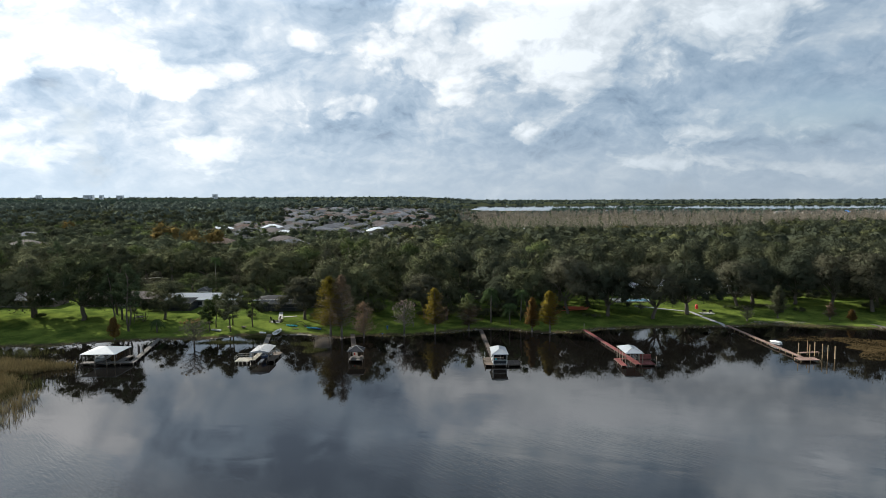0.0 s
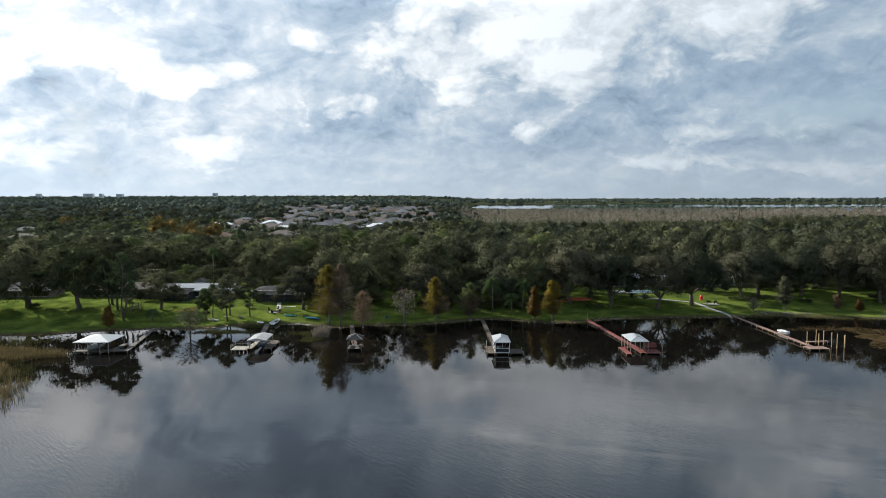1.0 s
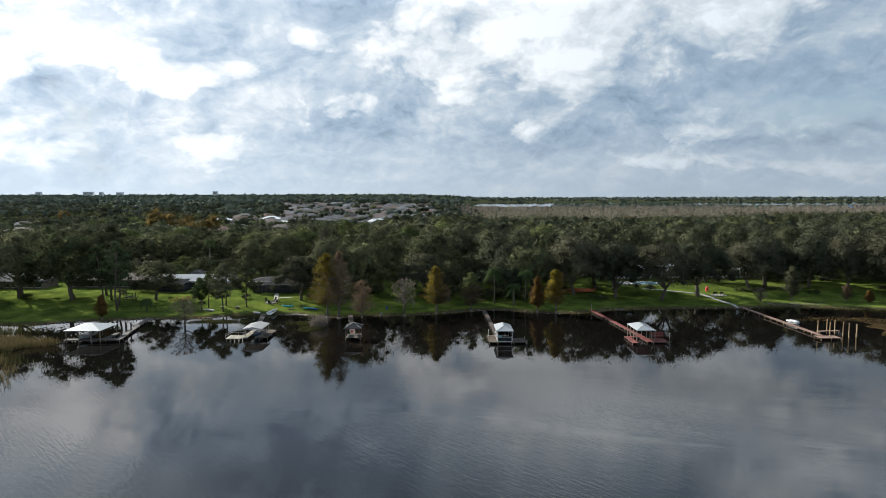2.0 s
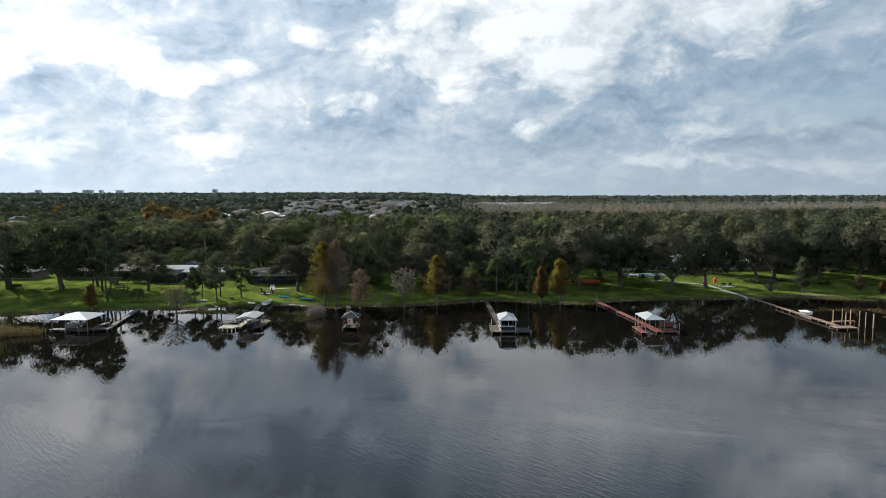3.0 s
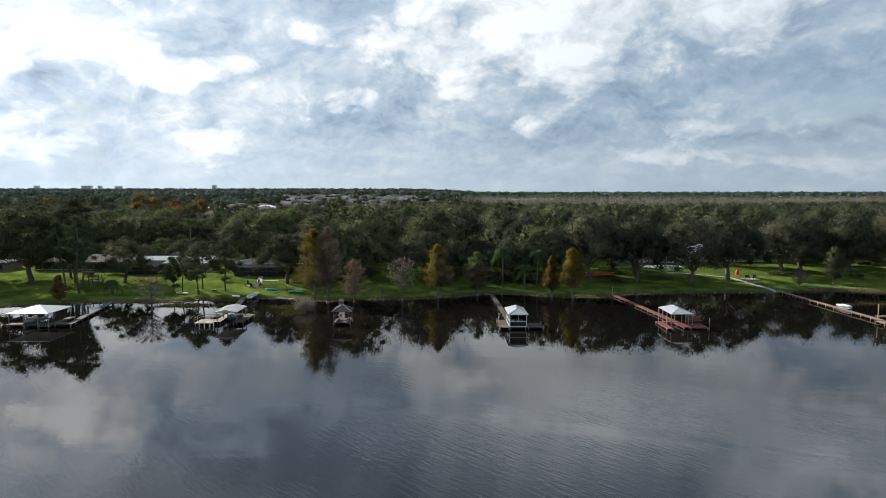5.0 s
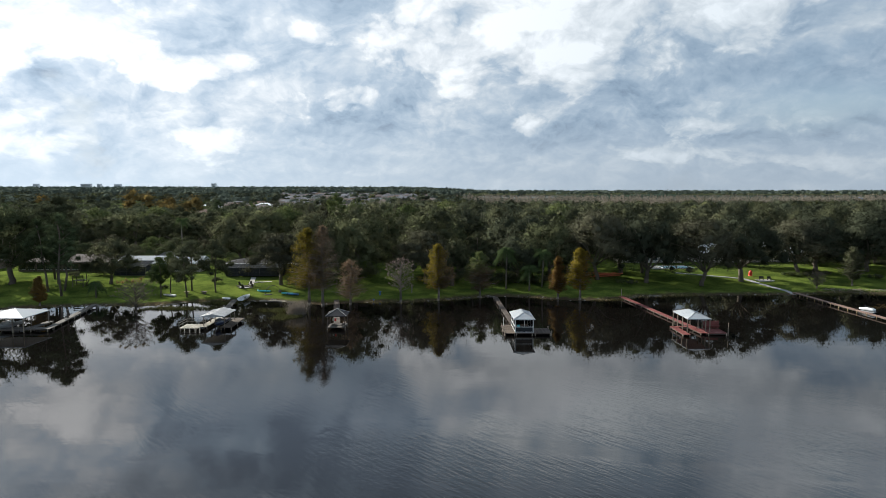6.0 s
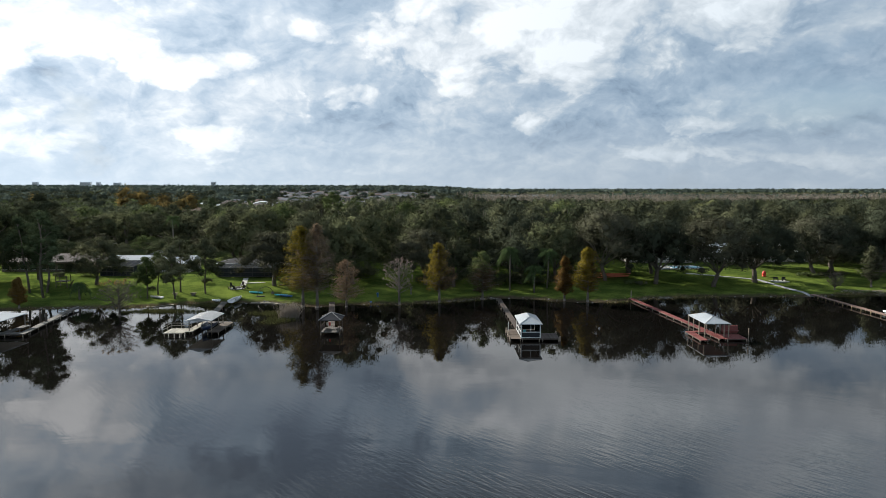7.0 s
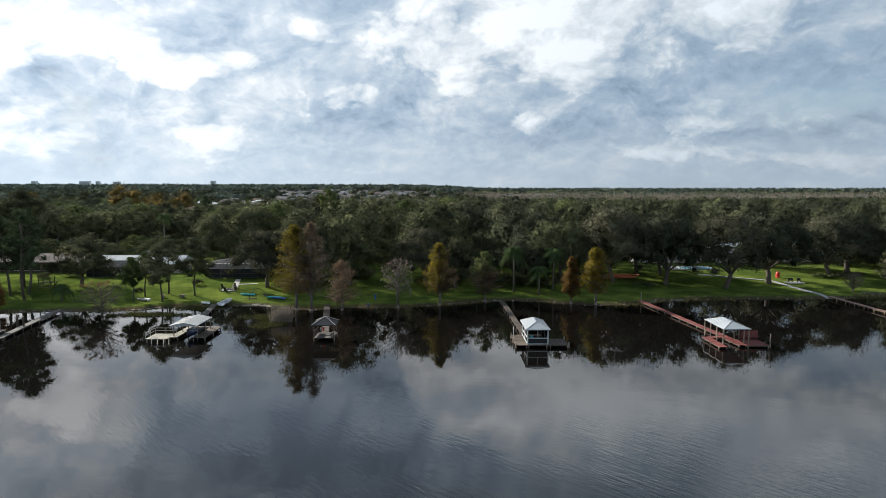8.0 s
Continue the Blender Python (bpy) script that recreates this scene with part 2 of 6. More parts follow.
BROWN_DECK = material("brown weathered boards", (0.061, 0.048, 0.038), (0.130, 0.103, 0.081), 0.85, 0.4, 6, 0.3, island=0.35)
DARK_WOOD = material("dark wet boards", (0.044, 0.034, 0.029), (0.104, 0.083, 0.068), 0.8, 0.4, 6, 0.3, island=0.3)
PALE_WOOD = material("new pale boards", (0.213, 0.189, 0.150), (0.344, 0.324, 0.270), 0.8, 0.4, 6, 0.2, island=0.3)
RED_WOOD = material("red stained boards", (0.100, 0.029, 0.026), (0.205, 0.070, 0.062), 0.75, 0.4, 6, 0.3, island=0.35)
PINK_WOOD = material("reddish weathered boards", (0.125, 0.080, 0.064), (0.235, 0.158, 0.128), 0.85, 0.4, 6, 0.3, island=0.35)
POST_WOOD = material("piling wood", (0.13, 0.11, 0.09), (0.30, 0.25, 0.19), 0.9, 0.6, 7, 0.4, each=0.3)
TAN_POST = material("tan round pilings", (0.255, 0.180, 0.098), (0.435, 0.324, 0.189), 0.85, 0.6, 7, 0.3, each=0.3)
WHITE_METAL = material("white sheet metal roofing", (0.240, 0.262, 0.282), (0.325, 0.346, 0.358), 0.55, 0.3, 3, 0.05, spec=0.25)
BRIGHT_METAL = material("fresh white metal roofing", (0.60, 0.62, 0.64), (0.78, 0.80, 0.81), 0.5, 0.3, 3, 0.05, spec=0.3)
PALE_METAL = material("pale weathered metal roofing", (0.24, 0.26, 0.28), (0.32, 0.345, 0.36), 0.6, 0.3, 3, 0.05, spec=0.15)
WHITE_PAINT = material("white paint", (0.46, 0.46, 0.45), (0.62, 0.62, 0.60), 0.6, 0.5, 5)
GREY_SHINGLE = material("grey shingles", (0.085, 0.087, 0.095), (0.165, 0.168, 0.180), 0.9, 0.5, 8, 0.3, each=0.5, spec=0.08)
DARK_SHINGLE = material("charcoal shingles", (0.021, 0.021, 0.023), (0.044, 0.044, 0.047), 0.9, 0.5, 8, 0.3, each=0.3, spec=0.08)
BROWN_SHINGLE = material("brown shingles", (0.080, 0.067, 0.062), (0.150, 0.128, 0.118), 0.9, 0.5, 8, 0.3, each=0.4, spec=0.08)
CLAY_TILE = material("terracotta roofing", (0.090, 0.060, 0.048), (0.165, 0.112, 0.090), 0.85, 0.5, 8, 0.3, each=0.3, spec=0.08)
STUCCO = material("cream stucco", (0.32, 0.29, 0.25), (0.50, 0.47, 0.42), 0.9, 0.4, 8, 0.1, each=0.5)
DARK_WALL = material("shaded brick wall", (0.090, 0.072, 0.060), (0.180, 0.150, 0.126), 0.9, 0.4, 8, 0.2)
GLASS = material("dark window glass", (0.015, 0.018, 0.02), (0.035, 0.04, 0.045), 0.06, 0.5, 4, spec=0.6)
SCREEN = material("dark insect screen", (0.018, 0.020, 0.022), (0.04, 0.043, 0.046), 0.7, 0.4, 30, spec=0.0)
BRONZE = material("bronze frame", (0.035, 0.03, 0.027), (0.07, 0.06, 0.055), 0.5, 0.5, 8, spec=0.5)
CONCRETE = material("pale concrete", (0.28, 0.27, 0.25), (0.44, 0.43, 0.40), 0.9, 0.3, 5, 0.15)
PATH_GREY = material("grey path boards", (0.24, 0.24, 0.25), (0.38, 0.38, 0.39), 0.85, 0.4, 6, 0.2, island=0.3)
SAND = material("pale shore sand and debris", (0.128, 0.104, 0.072), (0.304, 0.272, 0.224), 0.95, 0.5, 4, 0.5)
STONE = material("shore stones", (0.078, 0.069, 0.057), (0.216, 0.198, 0.174), 0.95, 0.8, 6, 0.4, island=0.5)
POOL = material("pool water", (0.20, 0.42, 0.52), (0.36, 0.60, 0.70), 0.05, 0.3, 2, spec=0.5)
HULL = material("white hull", (0.621, 0.621, 0.608), (0.837, 0.837, 0.824), 0.3, 0.6, 5, spec=0.5)
HULL_GREY = material("grey aluminium hull", (0.28, 0.29, 0.29), (0.48, 0.49, 0.49), 0.4, 0.6, 5, metal=0.4)
BLUE = material("blue plastic", (0.015, 0.06, 0.18), (0.03, 0.13, 0.32), 0.4, 1, 8, spec=0.5)
NAVY = material("dark blue gelcoat", (0.010, 0.018, 0.045), (0.022, 0.038, 0.085), 0.3, 1, 8, spec=0.5)
TEAL = material("turquoise plastic", (0.04, 0.32, 0.36), (0.10, 0.52, 0.55), 0.4, 1, 8, spec=0.5)
RED = material("bright red plastic", (0.55, 0.03, 0.02), (0.80, 0.07, 0.04), 0.45, 1, 8, spec=0.5)
BLACK = material("black plastic", (0.012, 0.012, 0.013), (0.035, 0.035, 0.037), 0.5, 1, 8)
TARP = material("blue tarpaulin", (0.02, 0.13, 0.45), (0.05, 0.28, 0.75), 0.5, 0.6, 6)
RUST_EARTH = material("rust red boards", (0.42, 0.09, 0.045), (0.62, 0.18, 0.10), 0.85, 0.5, 6, island=0.4)
# facade colour lightened to imitate haze over the skyline
FAR_BLOCK = material("distant facade lightened for haze", (0.60, 0.61, 0.62), (0.76, 0.77, 0.78), 0.8, 0.05, 0.5, each=0.4)

# the lake: black tannin water, calm, with ripples in wind lanes
WATER = bpy.data.materials.new("dark lake water")
WATER.use_nodes = True
k = Nodes(WATER.node_tree)
pos = k.add("ShaderNodeTexCoord").outputs["Object"]


def turned(vector, along, across, angle):
    """Coordinates stretched along a heading: so many per metre along it and across it."""
    c, d = math.cos(radians(angle)), math.sin(radians(angle))
    both = k.add("ShaderNodeCombineXYZ")
    k.plug(k.vmath("DOT_PRODUCT", vector, (c * along, d * along, 0)), both.inputs[0])
    k.plug(k.vmath("DOT_PRODUCT", vector, (-d * across, c * across, 0)), both.inputs[1])
    return both.outputs[0]


place = k.add("ShaderNodeSeparateXYZ")
k.plug(pos, place.inputs[0])
offshore = k.ramp(k.math("DIVIDE", place.outputs[1], 200.0), (0.28, 1.0), (0.42, 0.05))
lanes = k.math("MULTIPLY", k.ramp(k.noise(turned(pos, 0.020, 0.045, -20), 1.0, 3.0, 0.5, 0.6), (0.42, 0.05), (0.60, 1.0)), offshore)
calm = k.ramp(k.noise(turned(pos, 0.03, 0.09, 6), 1.0, 3.0, 0.5, 0.4), (0.36, 0.25), (0.66, 1.0))
swell = k.noise(turned(pos, 0.12, 0.30, -10), 1.0, 2.0, 0.5)
streak = k.noise(turned(pos, 0.26, 0.95, 3), 1.0, 3.0, 0.5)
crests = k.noise(turned(pos, 0.42, 2.3, -48), 1.0, 2.0, 0.5, 0.25)
cross = k.noise(turned(pos, 0.7, 3.0, -20), 1.0, 2.0, 0.5)
slow = k.math("ADD", k.math("MULTIPLY", swell, 0.22), k.math("MULTIPLY", k.math("MULTIPLY", streak, calm), 0.13))
quick = k.math("ADD", k.math("MULTIPLY", crests, 1.5), k.math("MULTIPLY", cross, 0.35))
height = k.math("ADD", slow, k.math("MULTIPLY", quick, lanes))
bp = k.add("ShaderNodeBump")
bp.inputs["Strength"].default_value = 0.30
bp.inputs["Distance"].default_value = 0.08
k.plug(height, bp.inputs["Height"])
bsdf = k.add("ShaderNodeBsdfPrincipled")
bsdf.inputs["Base Color"].default_value = (0.004, 0.0035, 0.003, 1)
bsdf.inputs["Roughness"].default_value = 0.015
bsdf.inputs["IOR"].default_value = 1.333
k.plug(bp.outputs[0], bsdf.inputs["Normal"])
k.plug(bsdf.outputs[0], k.add("ShaderNodeOutputMaterial").inputs[0])

# ------------------------------------------------------------------ mesh helpers


def smooth(a, b, v):
    t = np.clip((v - a) / (b - a), 0, 1)
    return t * t * (3 - 2 * t)


def mesh_of(name, verts, faces, mat, soft=False):
    me = bpy.data.meshes.new(name)
    me.from_pydata([tuple(v) for v in verts], [], [tuple(f) for f in faces])
    me.materials.append(mat)
    if soft:
        me.shade_smooth()
    me.update()
    return me


def quads_mesh(name, corners, mat, tris=None, bent=None):
    """A mesh of loose four-cornered leaves, of shape (n, 4, 3), and loose triangles, of shape (m, 3, 3).
    bent: a normal for each leaf and triangle, so that a clump shades as one round mass."""
    count = len(corners)
    extra = 0 if tris is None else len(tris)
    co = np.asarray(corners, np.float32).reshape(-1, 3)
    starts = np.arange(0, count * 4, 4, dtype=np.int32)
    if extra:
        co = np.concatenate([co, np.asarray(tris, np.float32).reshape(-1, 3)])
        starts = np.concatenate([starts, count * 4 + np.arange(0, extra * 3, 3, dtype=np.int32)])
    me = bpy.data.meshes.new(name)
    me.vertices.add(len(co))
    me.vertices.foreach_set("co", co.ravel())
    me.loops.add(len(co))
    me.loops.foreach_set("vertex_index", np.arange(len(co), dtype=np.int32))
    me.polygons.add(count + extra)
    me.polygons.foreach_set("loop_start", starts)
    me.materials.append(mat)
    me.update(calc_edges=True)
    if bent is not None:
        me.shade_smooth()
        sides = np.concatenate([np.full(count, 4), np.full(extra, 3)])
        me.normals_split_custom_set_from_vertices(np.repeat(bent, sides, 0).tolist())
    return me


def leafy(name, rng, centres, radii, per, size, mat, flat_z=0.75, jitter=0.38, up=0.15, fill=0.38, middle=None):
    """A crown of small pointed leaf sprays round dense clumps, shaded as clumps."""
    cards, out = leaf_cards(rng, centres, radii, per, size, flat_z, jitter, up)
    sprays = cards[:, (0, 1, 3)] * 0.5 + cards[:, (0, 2, 3)] * 0.5
    core, core_out = lumps(rng, centres, radii, flat_z, fill) if fill else (np.zeros((0, 3, 3)), np.zeros((0, 3)))
    bent = np.concatenate([out, core_out])
    if middle is not None:
        middle = np.broadcast_to(middle, np.shape(centres))
        at = np.concatenate([cards.mean(1) - np.repeat(middle, per, 0), core.mean(1) - np.repeat(middle, len(core) // max(len(centres), 1), 0)])
        bent = 0.26 * bent + 1.15 * at / np.maximum(np.linalg.norm(at, axis=1, keepdims=True), 1e-3)
    bent = bent + 0.17 * rng.normal(size=bent.shape)
    bent /= np.linalg.norm(bent, axis=1, keepdims=True)
    return quads_mesh(name, np.zeros((0, 4, 3)), mat, np.concatenate([sprays, core]), bent)


ico = bmesh.new()
bmesh.ops.create_icosphere(ico, subdivisions=1, radius=1.0)
ICO = np.array([[v.co[:] for v in f.verts] for f in ico.faces])
ico.free()


def lumps(rng, centres, radii, flat_z=0.75, fill=0.72):
    """The dense inside of leaf clumps, as rough facets."""
    m = len(centres)
    rough = 1 + 0.18 * rng.normal(size=(m, len(ICO), 3, 1))
    r = np.asarray(radii, float)[:, None, None, None] * fill
    faces_at = (np.asarray(centres)[:, None, None, :] + ICO[None] * rough * r * [1, 1, flat_z]).reshape(-1, 3, 3)
    return faces_at, np.tile(ICO.mean(1), (m, 1))


def part(name, bm, mat, parent, label="", soft=False):
    """One mesh object under a thing or part, from a bmesh or a mesh."""
    if isinstance(bm, bmesh.types.BMesh):
        me = bpy.data.meshes.new(name)
        bm.to_mesh(me)
        bm.free()
        me.materials.append(mat)
        if soft:
            me.shade_smooth()
    else:
        me = bm
    ob = new(name, me)
    ob.parent = parent
    return tagged(ob, label)


def thing(name, label, category, x=0.0, y=0.0, z=0.0, rz=0.0, group="", kind=""):
    ob = new(name)
    ob.empty_display_size = 0.3
    ob.matrix_basis = pose(x, y, z, 0, 0, rz)
    return tagged(ob, label, category, group, kind)


def box(bm, x, y, z, sx, sy, sz, rz=0.0, bevel=0.0, tilt=(0, 0)):
    """A box with its centre at x, y, z."""
    m = pose(x, y, z, tilt[0], tilt[1], rz) @ Matrix.Diagonal((sx, sy, sz, 1))
    got = bmesh.ops.create_cube(bm, size=1, matrix=m)
    if bevel:
        edges = {e for v in got["verts"] for e in v.link_edges}
        bmesh.ops.bevel(bm, geom=list(edges), offset=bevel, segments=2, affect="EDGES", profile=0.6)
    return bm


def rod(bm, a, b, r0, r1=None, seg=8):
    """A tapered round bar from a to b."""
    a, b = Vector(a), Vector(b)
    d = b - a
    m = Matrix.Translation((a + b) / 2) @ d.to_track_quat("Z", "Y").to_matrix().to_4x4()
    bmesh.ops.create_cone(bm, cap_ends=True, segments=seg, radius1=r0, radius2=r0 if r1 is None else r1, depth=d.length, matrix=m)
    return bm


def prism(bm, outline, z0, z1):
    """A slab with the given outline."""
    low = [bm.verts.new((x, y, z0)) for x, y in outline]
    top = [bm.verts.new((x, y, z1)) for x, y in outline]
    bm.faces.new(low[::-1]), bm.faces.new(top)
    for i in range(len(low)):
        j = (i + 1) % len(low)
        bm.faces.new((low[i], low[j], top[j], top[i]))
    return bm


def hip_roof(bm, x0, x1, y0, y1, eave, ridge, gable=False, thick=0.14, along=None):
    """A hipped or gabled roof of real thickness over a rectangle."""
    w, d = x1 - x0, y1 - y0
    along = along or ("x" if w > d else "y")
    if along == "x":
        run = 0.0 if gable else min(d / 2, w / 2 - 0.05)
        r0, r1 = (x0 + run, (y0 + y1) / 2), (x1 - run, (y0 + y1) / 2)
    else:
        run = 0.0 if gable else min(w / 2, d / 2 - 0.05)
        r0, r1 = ((x0 + x1) / 2, y0 + run), ((x0 + x1) / 2, y1 - run)
    base = [(x0, y0), (x1, y0), (x1, y1), (x0, y1)]
    low = [bm.verts.new((x, y, eave - thick)) for x, y in base]
    top = [bm.verts.new((x, y, eave)) for x, y in base]
    a, b = bm.verts.new((*r0, ridge)), bm.verts.new((*r1, ridge))
    bm.faces.new(low[::-1])
    for i in range(4):
        j = (i + 1) % 4
        bm.faces.new((low[i], low[j], top[j], top[i]))
    if along == "x":
        bm.faces.new((top[0], top[1], b, a)), bm.faces.new((top[2], top[3], a, b))
        bm.faces.new((top[1], top[2], b)), bm.faces.new((top[3], top[0], a))
    else:
        bm.faces.new((top[1], top[2], b, a)), bm.faces.new((top[3], top[0], a, b))
        bm.faces.new((top[0], top[1], a)), bm.faces.new((top[2], top[3], b))
    return bm


# ------------------------------------------------------------------ land and water
SHORE_X = [-400, -180, -135, -120, -109, -98, -82, -72, -65, -59, -52, -41, -32, -27, -23, -15, -9, 0, 12, 22, 29, 34, 44, 50, 60, 72, 86, 97, 105, 113, 122, 132, 140, 200, 450]
SHORE_Y = [118, 122, 124, 126, 126, 130, 134, 134, 135.5, 139, 140, 140, 137, 134.5, 137.5, 139, 138, 141, 146.5, 145.5, 142, 140.5, 142.5, 146, 148, 148, 149, 150, 152, 149.5, 148.5, 146, 144, 140, 120]


def shore_y(x):
    return np.interp(x, SHORE_X, SHORE_Y) + 0.35 * np.sin(x * 0.9) + 0.25 * np.sin(x * 2.3 + 1)


def land_z(x, y):
    """Height of the ground: lake bed, bank, lawn, then land that climbs slowly on one side and stays low on the other."""
    x, y = np.asarray(x, float), np.asarray(y, float)
    d = y - shore_y(x)
    bed = np.maximum(-0.12 * (-d) - 0.05, -3.0)
    bank = 0.55 * smooth(0, 3.0, d) + 2.0 * smooth(2, 38, d)
    side = x / np.maximum(y + 50, 60)
    climb = 1 - smooth(-0.05, 0.09, side)
    rise = 0.0105 * np.clip(y - 200, 0, 1550) * (0.02 + 0.98 * climb) + np.clip(y - 3000, 0, 2200) * (0.006 + 0.006 * climb)
    hill = 5.0 * smooth(205, 275, y) * (1 - smooth(320, 580, y))
    roll = 1.2 * np.sin(x * 0.011 + 1) * np.sin(y * 0.009) * smooth(200, 500, y)
    z = np.where(d < 0, bed, bank + rise + hill + roll)
    far_lake = smooth(1700, 1850, y) * (1 - smooth(2980, 3040, y)) * smooth(0.035, 0.055, side + 0.01 * np.sin(y * 0.01))
    return np.where(d > 100, z * (1 - far_lake) - 2.0 * far_lake, z)


gx = np.unique(np.concatenate([np.linspace(-5000, -400, 36), np.linspace(-400, -150, 40), np.arange(-150, 160, 2.6), np.linspace(160, 420, 44), np.linspace(420, 5000, 46)]))
gy = np.unique(np.concatenate([np.linspace(-5000, 40, 24), np.linspace(40, 116, 20), np.arange(116, 200, 1.5), np.linspace(200, 600, 60), np.linspace(600, 5200, 90)]))
GX, GY = np.meshgrid(gx, gy)
GZ = land_z(GX, GY)
idx = np.arange(GX.size).reshape(GX.shape)
faces = np.stack([idx[:-1, :-1], idx[:-1, 1:], idx[1:, 1:], idx[1:, :-1]], -1).reshape(-1, 4)

GROUND = bpy.data.materials.new("lawn and woodland floor")
GROUND.use_nodes = True
k = Nodes(GROUND.node_tree)
pos = k.add("ShaderNodeTexCoord").outputs["Object"]
xyz = k.add("ShaderNodeSeparateXYZ")
k.plug(pos, xyz.inputs[0])
blade = k.noise(pos, 2.6, 6.0, 0.75)
patch = k.noise(pos, 0.16, 4.0, 0.6)
grass = k.mix(k.ramp(k.math("ADD", k.math("MULTIPLY", blade, 0.4), k.math("MULTIPLY", patch, 0.6)), (0.42, 0.0), (0.60, 1.0)), (0.044, 0.067, 0.015), (0.120, 0.155, 0.031))
grass = k.mix(k.ramp(k.noise(pos, 0.45, 3.0, 0.6), (0.60, 0.0), (0.75, 0.55)), grass, (0.075, 0.074, 0.020))
mud = k.mix(k.noise(pos, 1.3, 4.0), (0.030, 0.023, 0.015), (0.095, 0.075, 0.050))
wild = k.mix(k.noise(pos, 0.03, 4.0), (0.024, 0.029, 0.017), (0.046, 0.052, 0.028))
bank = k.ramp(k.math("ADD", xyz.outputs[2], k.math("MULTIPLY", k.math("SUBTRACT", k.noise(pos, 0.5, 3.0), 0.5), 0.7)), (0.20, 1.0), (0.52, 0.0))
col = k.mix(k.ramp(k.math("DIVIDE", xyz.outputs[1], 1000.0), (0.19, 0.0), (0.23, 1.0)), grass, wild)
col = k.mix(bank, col, mud)
bp = k.add("ShaderNodeBump")
bp.inputs["Strength"].default_value, bp.inputs["Distance"].default_value = 0.8, 0.15
k.plug(blade, bp.inputs["Height"])
bsdf = k.add("ShaderNodeBsdfPrincipled")
k.plug(col, bsdf.inputs["Base Color"])
bsdf.inputs["Roughness"].default_value = 0.9
bsdf.inputs["Specular IOR Level"].default_value = 0.0
k.plug(bp.outputs[0], bsdf.inputs["Normal"])
k.plug(bsdf.outputs[0], k.add("ShaderNodeOutputMaterial").inputs[0])

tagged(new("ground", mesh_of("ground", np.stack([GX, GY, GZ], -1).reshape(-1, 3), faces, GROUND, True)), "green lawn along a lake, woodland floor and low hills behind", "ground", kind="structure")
tagged(new("water", mesh_of("water", [(-5000, -5000, 0), (5000, -5000, 0), (5000, 160, 0), (-5000, 160, 0)], [(0, 1, 2, 3)], WATER)), "dark calm lake water with faint wind ripples", "water", kind="structure")
tagged(new("water_far", mesh_of("water_far", [(40, 1650, 0.6), (3600, 1650, 0.6), (3600, 3150, 0.6), (40, 3150, 0.6)], [(0, 1, 2, 3)], WATER)), "pale distant lake beyond the woods", "water", kind="structure")


def gz(x, y):
    return float(land_z(x, y))


# ------------------------------------------------------------------ trees


def leaf_cards(rng, centres, radii, per, size, flat_z=0.75, jitter=0.7, up=0.15):
    """Small leaf sprays over the outside of many clumps."""
    c = np.repeat(centres, per, 0)
    r = np.repeat(np.asarray(radii, float), per)[:, None]
    u = rng.normal(size=(len(c), 3))
    u[:, 2] += up
    u /= np.linalg.norm(u, axis=1, keepdims=True)
    p = c + u * r * rng.uniform(0.45, 1.30, (len(c), 1)) * [1, 1, flat_z]
    nrm = u + jitter * rng.normal(size=u.shape)
    nrm /= np.linalg.norm(nrm, axis=1, keepdims=True)
    a = np.cross(nrm, rng.normal(size=u.shape))
    a /= np.linalg.norm(a, axis=1, keepdims=True)
    b = np.cross(nrm, a)
    s = size * rng.uniform(0.55, 1.35, (len(c), 1))
    a, b = a * s, b * s * rng.uniform(0.45, 0.8, (len(c), 1))
    return np.stack([p - a, p - b * 0.9 + a * 0.2, p + a, p + b], 1), u


def limb(bm, rng, a, b, r0, r1, sag=0.12, steps=3, seg=6, crook=0.05):
    """A crooked tapered limb, swept as one tube."""
    a, b = Vector(a), Vector(b)
    axis = (b - a).normalized()
    u = axis.orthogonal().normalized()
    v = axis.cross(u)
    last = None
    for i in range(steps + 1):
        f = i / steps
        q = a.lerp(b, f)
        if 0 < i < steps:
            q += Vector(rng.normal(size=3)) * (b - a).length * crook
        q.z += math.sin(math.pi * f) * sag * (b - a).length
        r = r0 + (r1 - r0) * f
        ring = [bm.verts.new(q + (u * math.cos(math.tau * j / seg) + v * math.sin(math.tau * j / seg)) * r) for j in range(seg)]
        if last:
            for j in range(seg):
                bm.faces.new((last[j], last[(j + 1) % seg], ring[(j + 1) % seg], ring[j]))
        else:
            bm.faces.new(ring[::-1])
        last = ring
    bm.faces.new(last)
    return bm


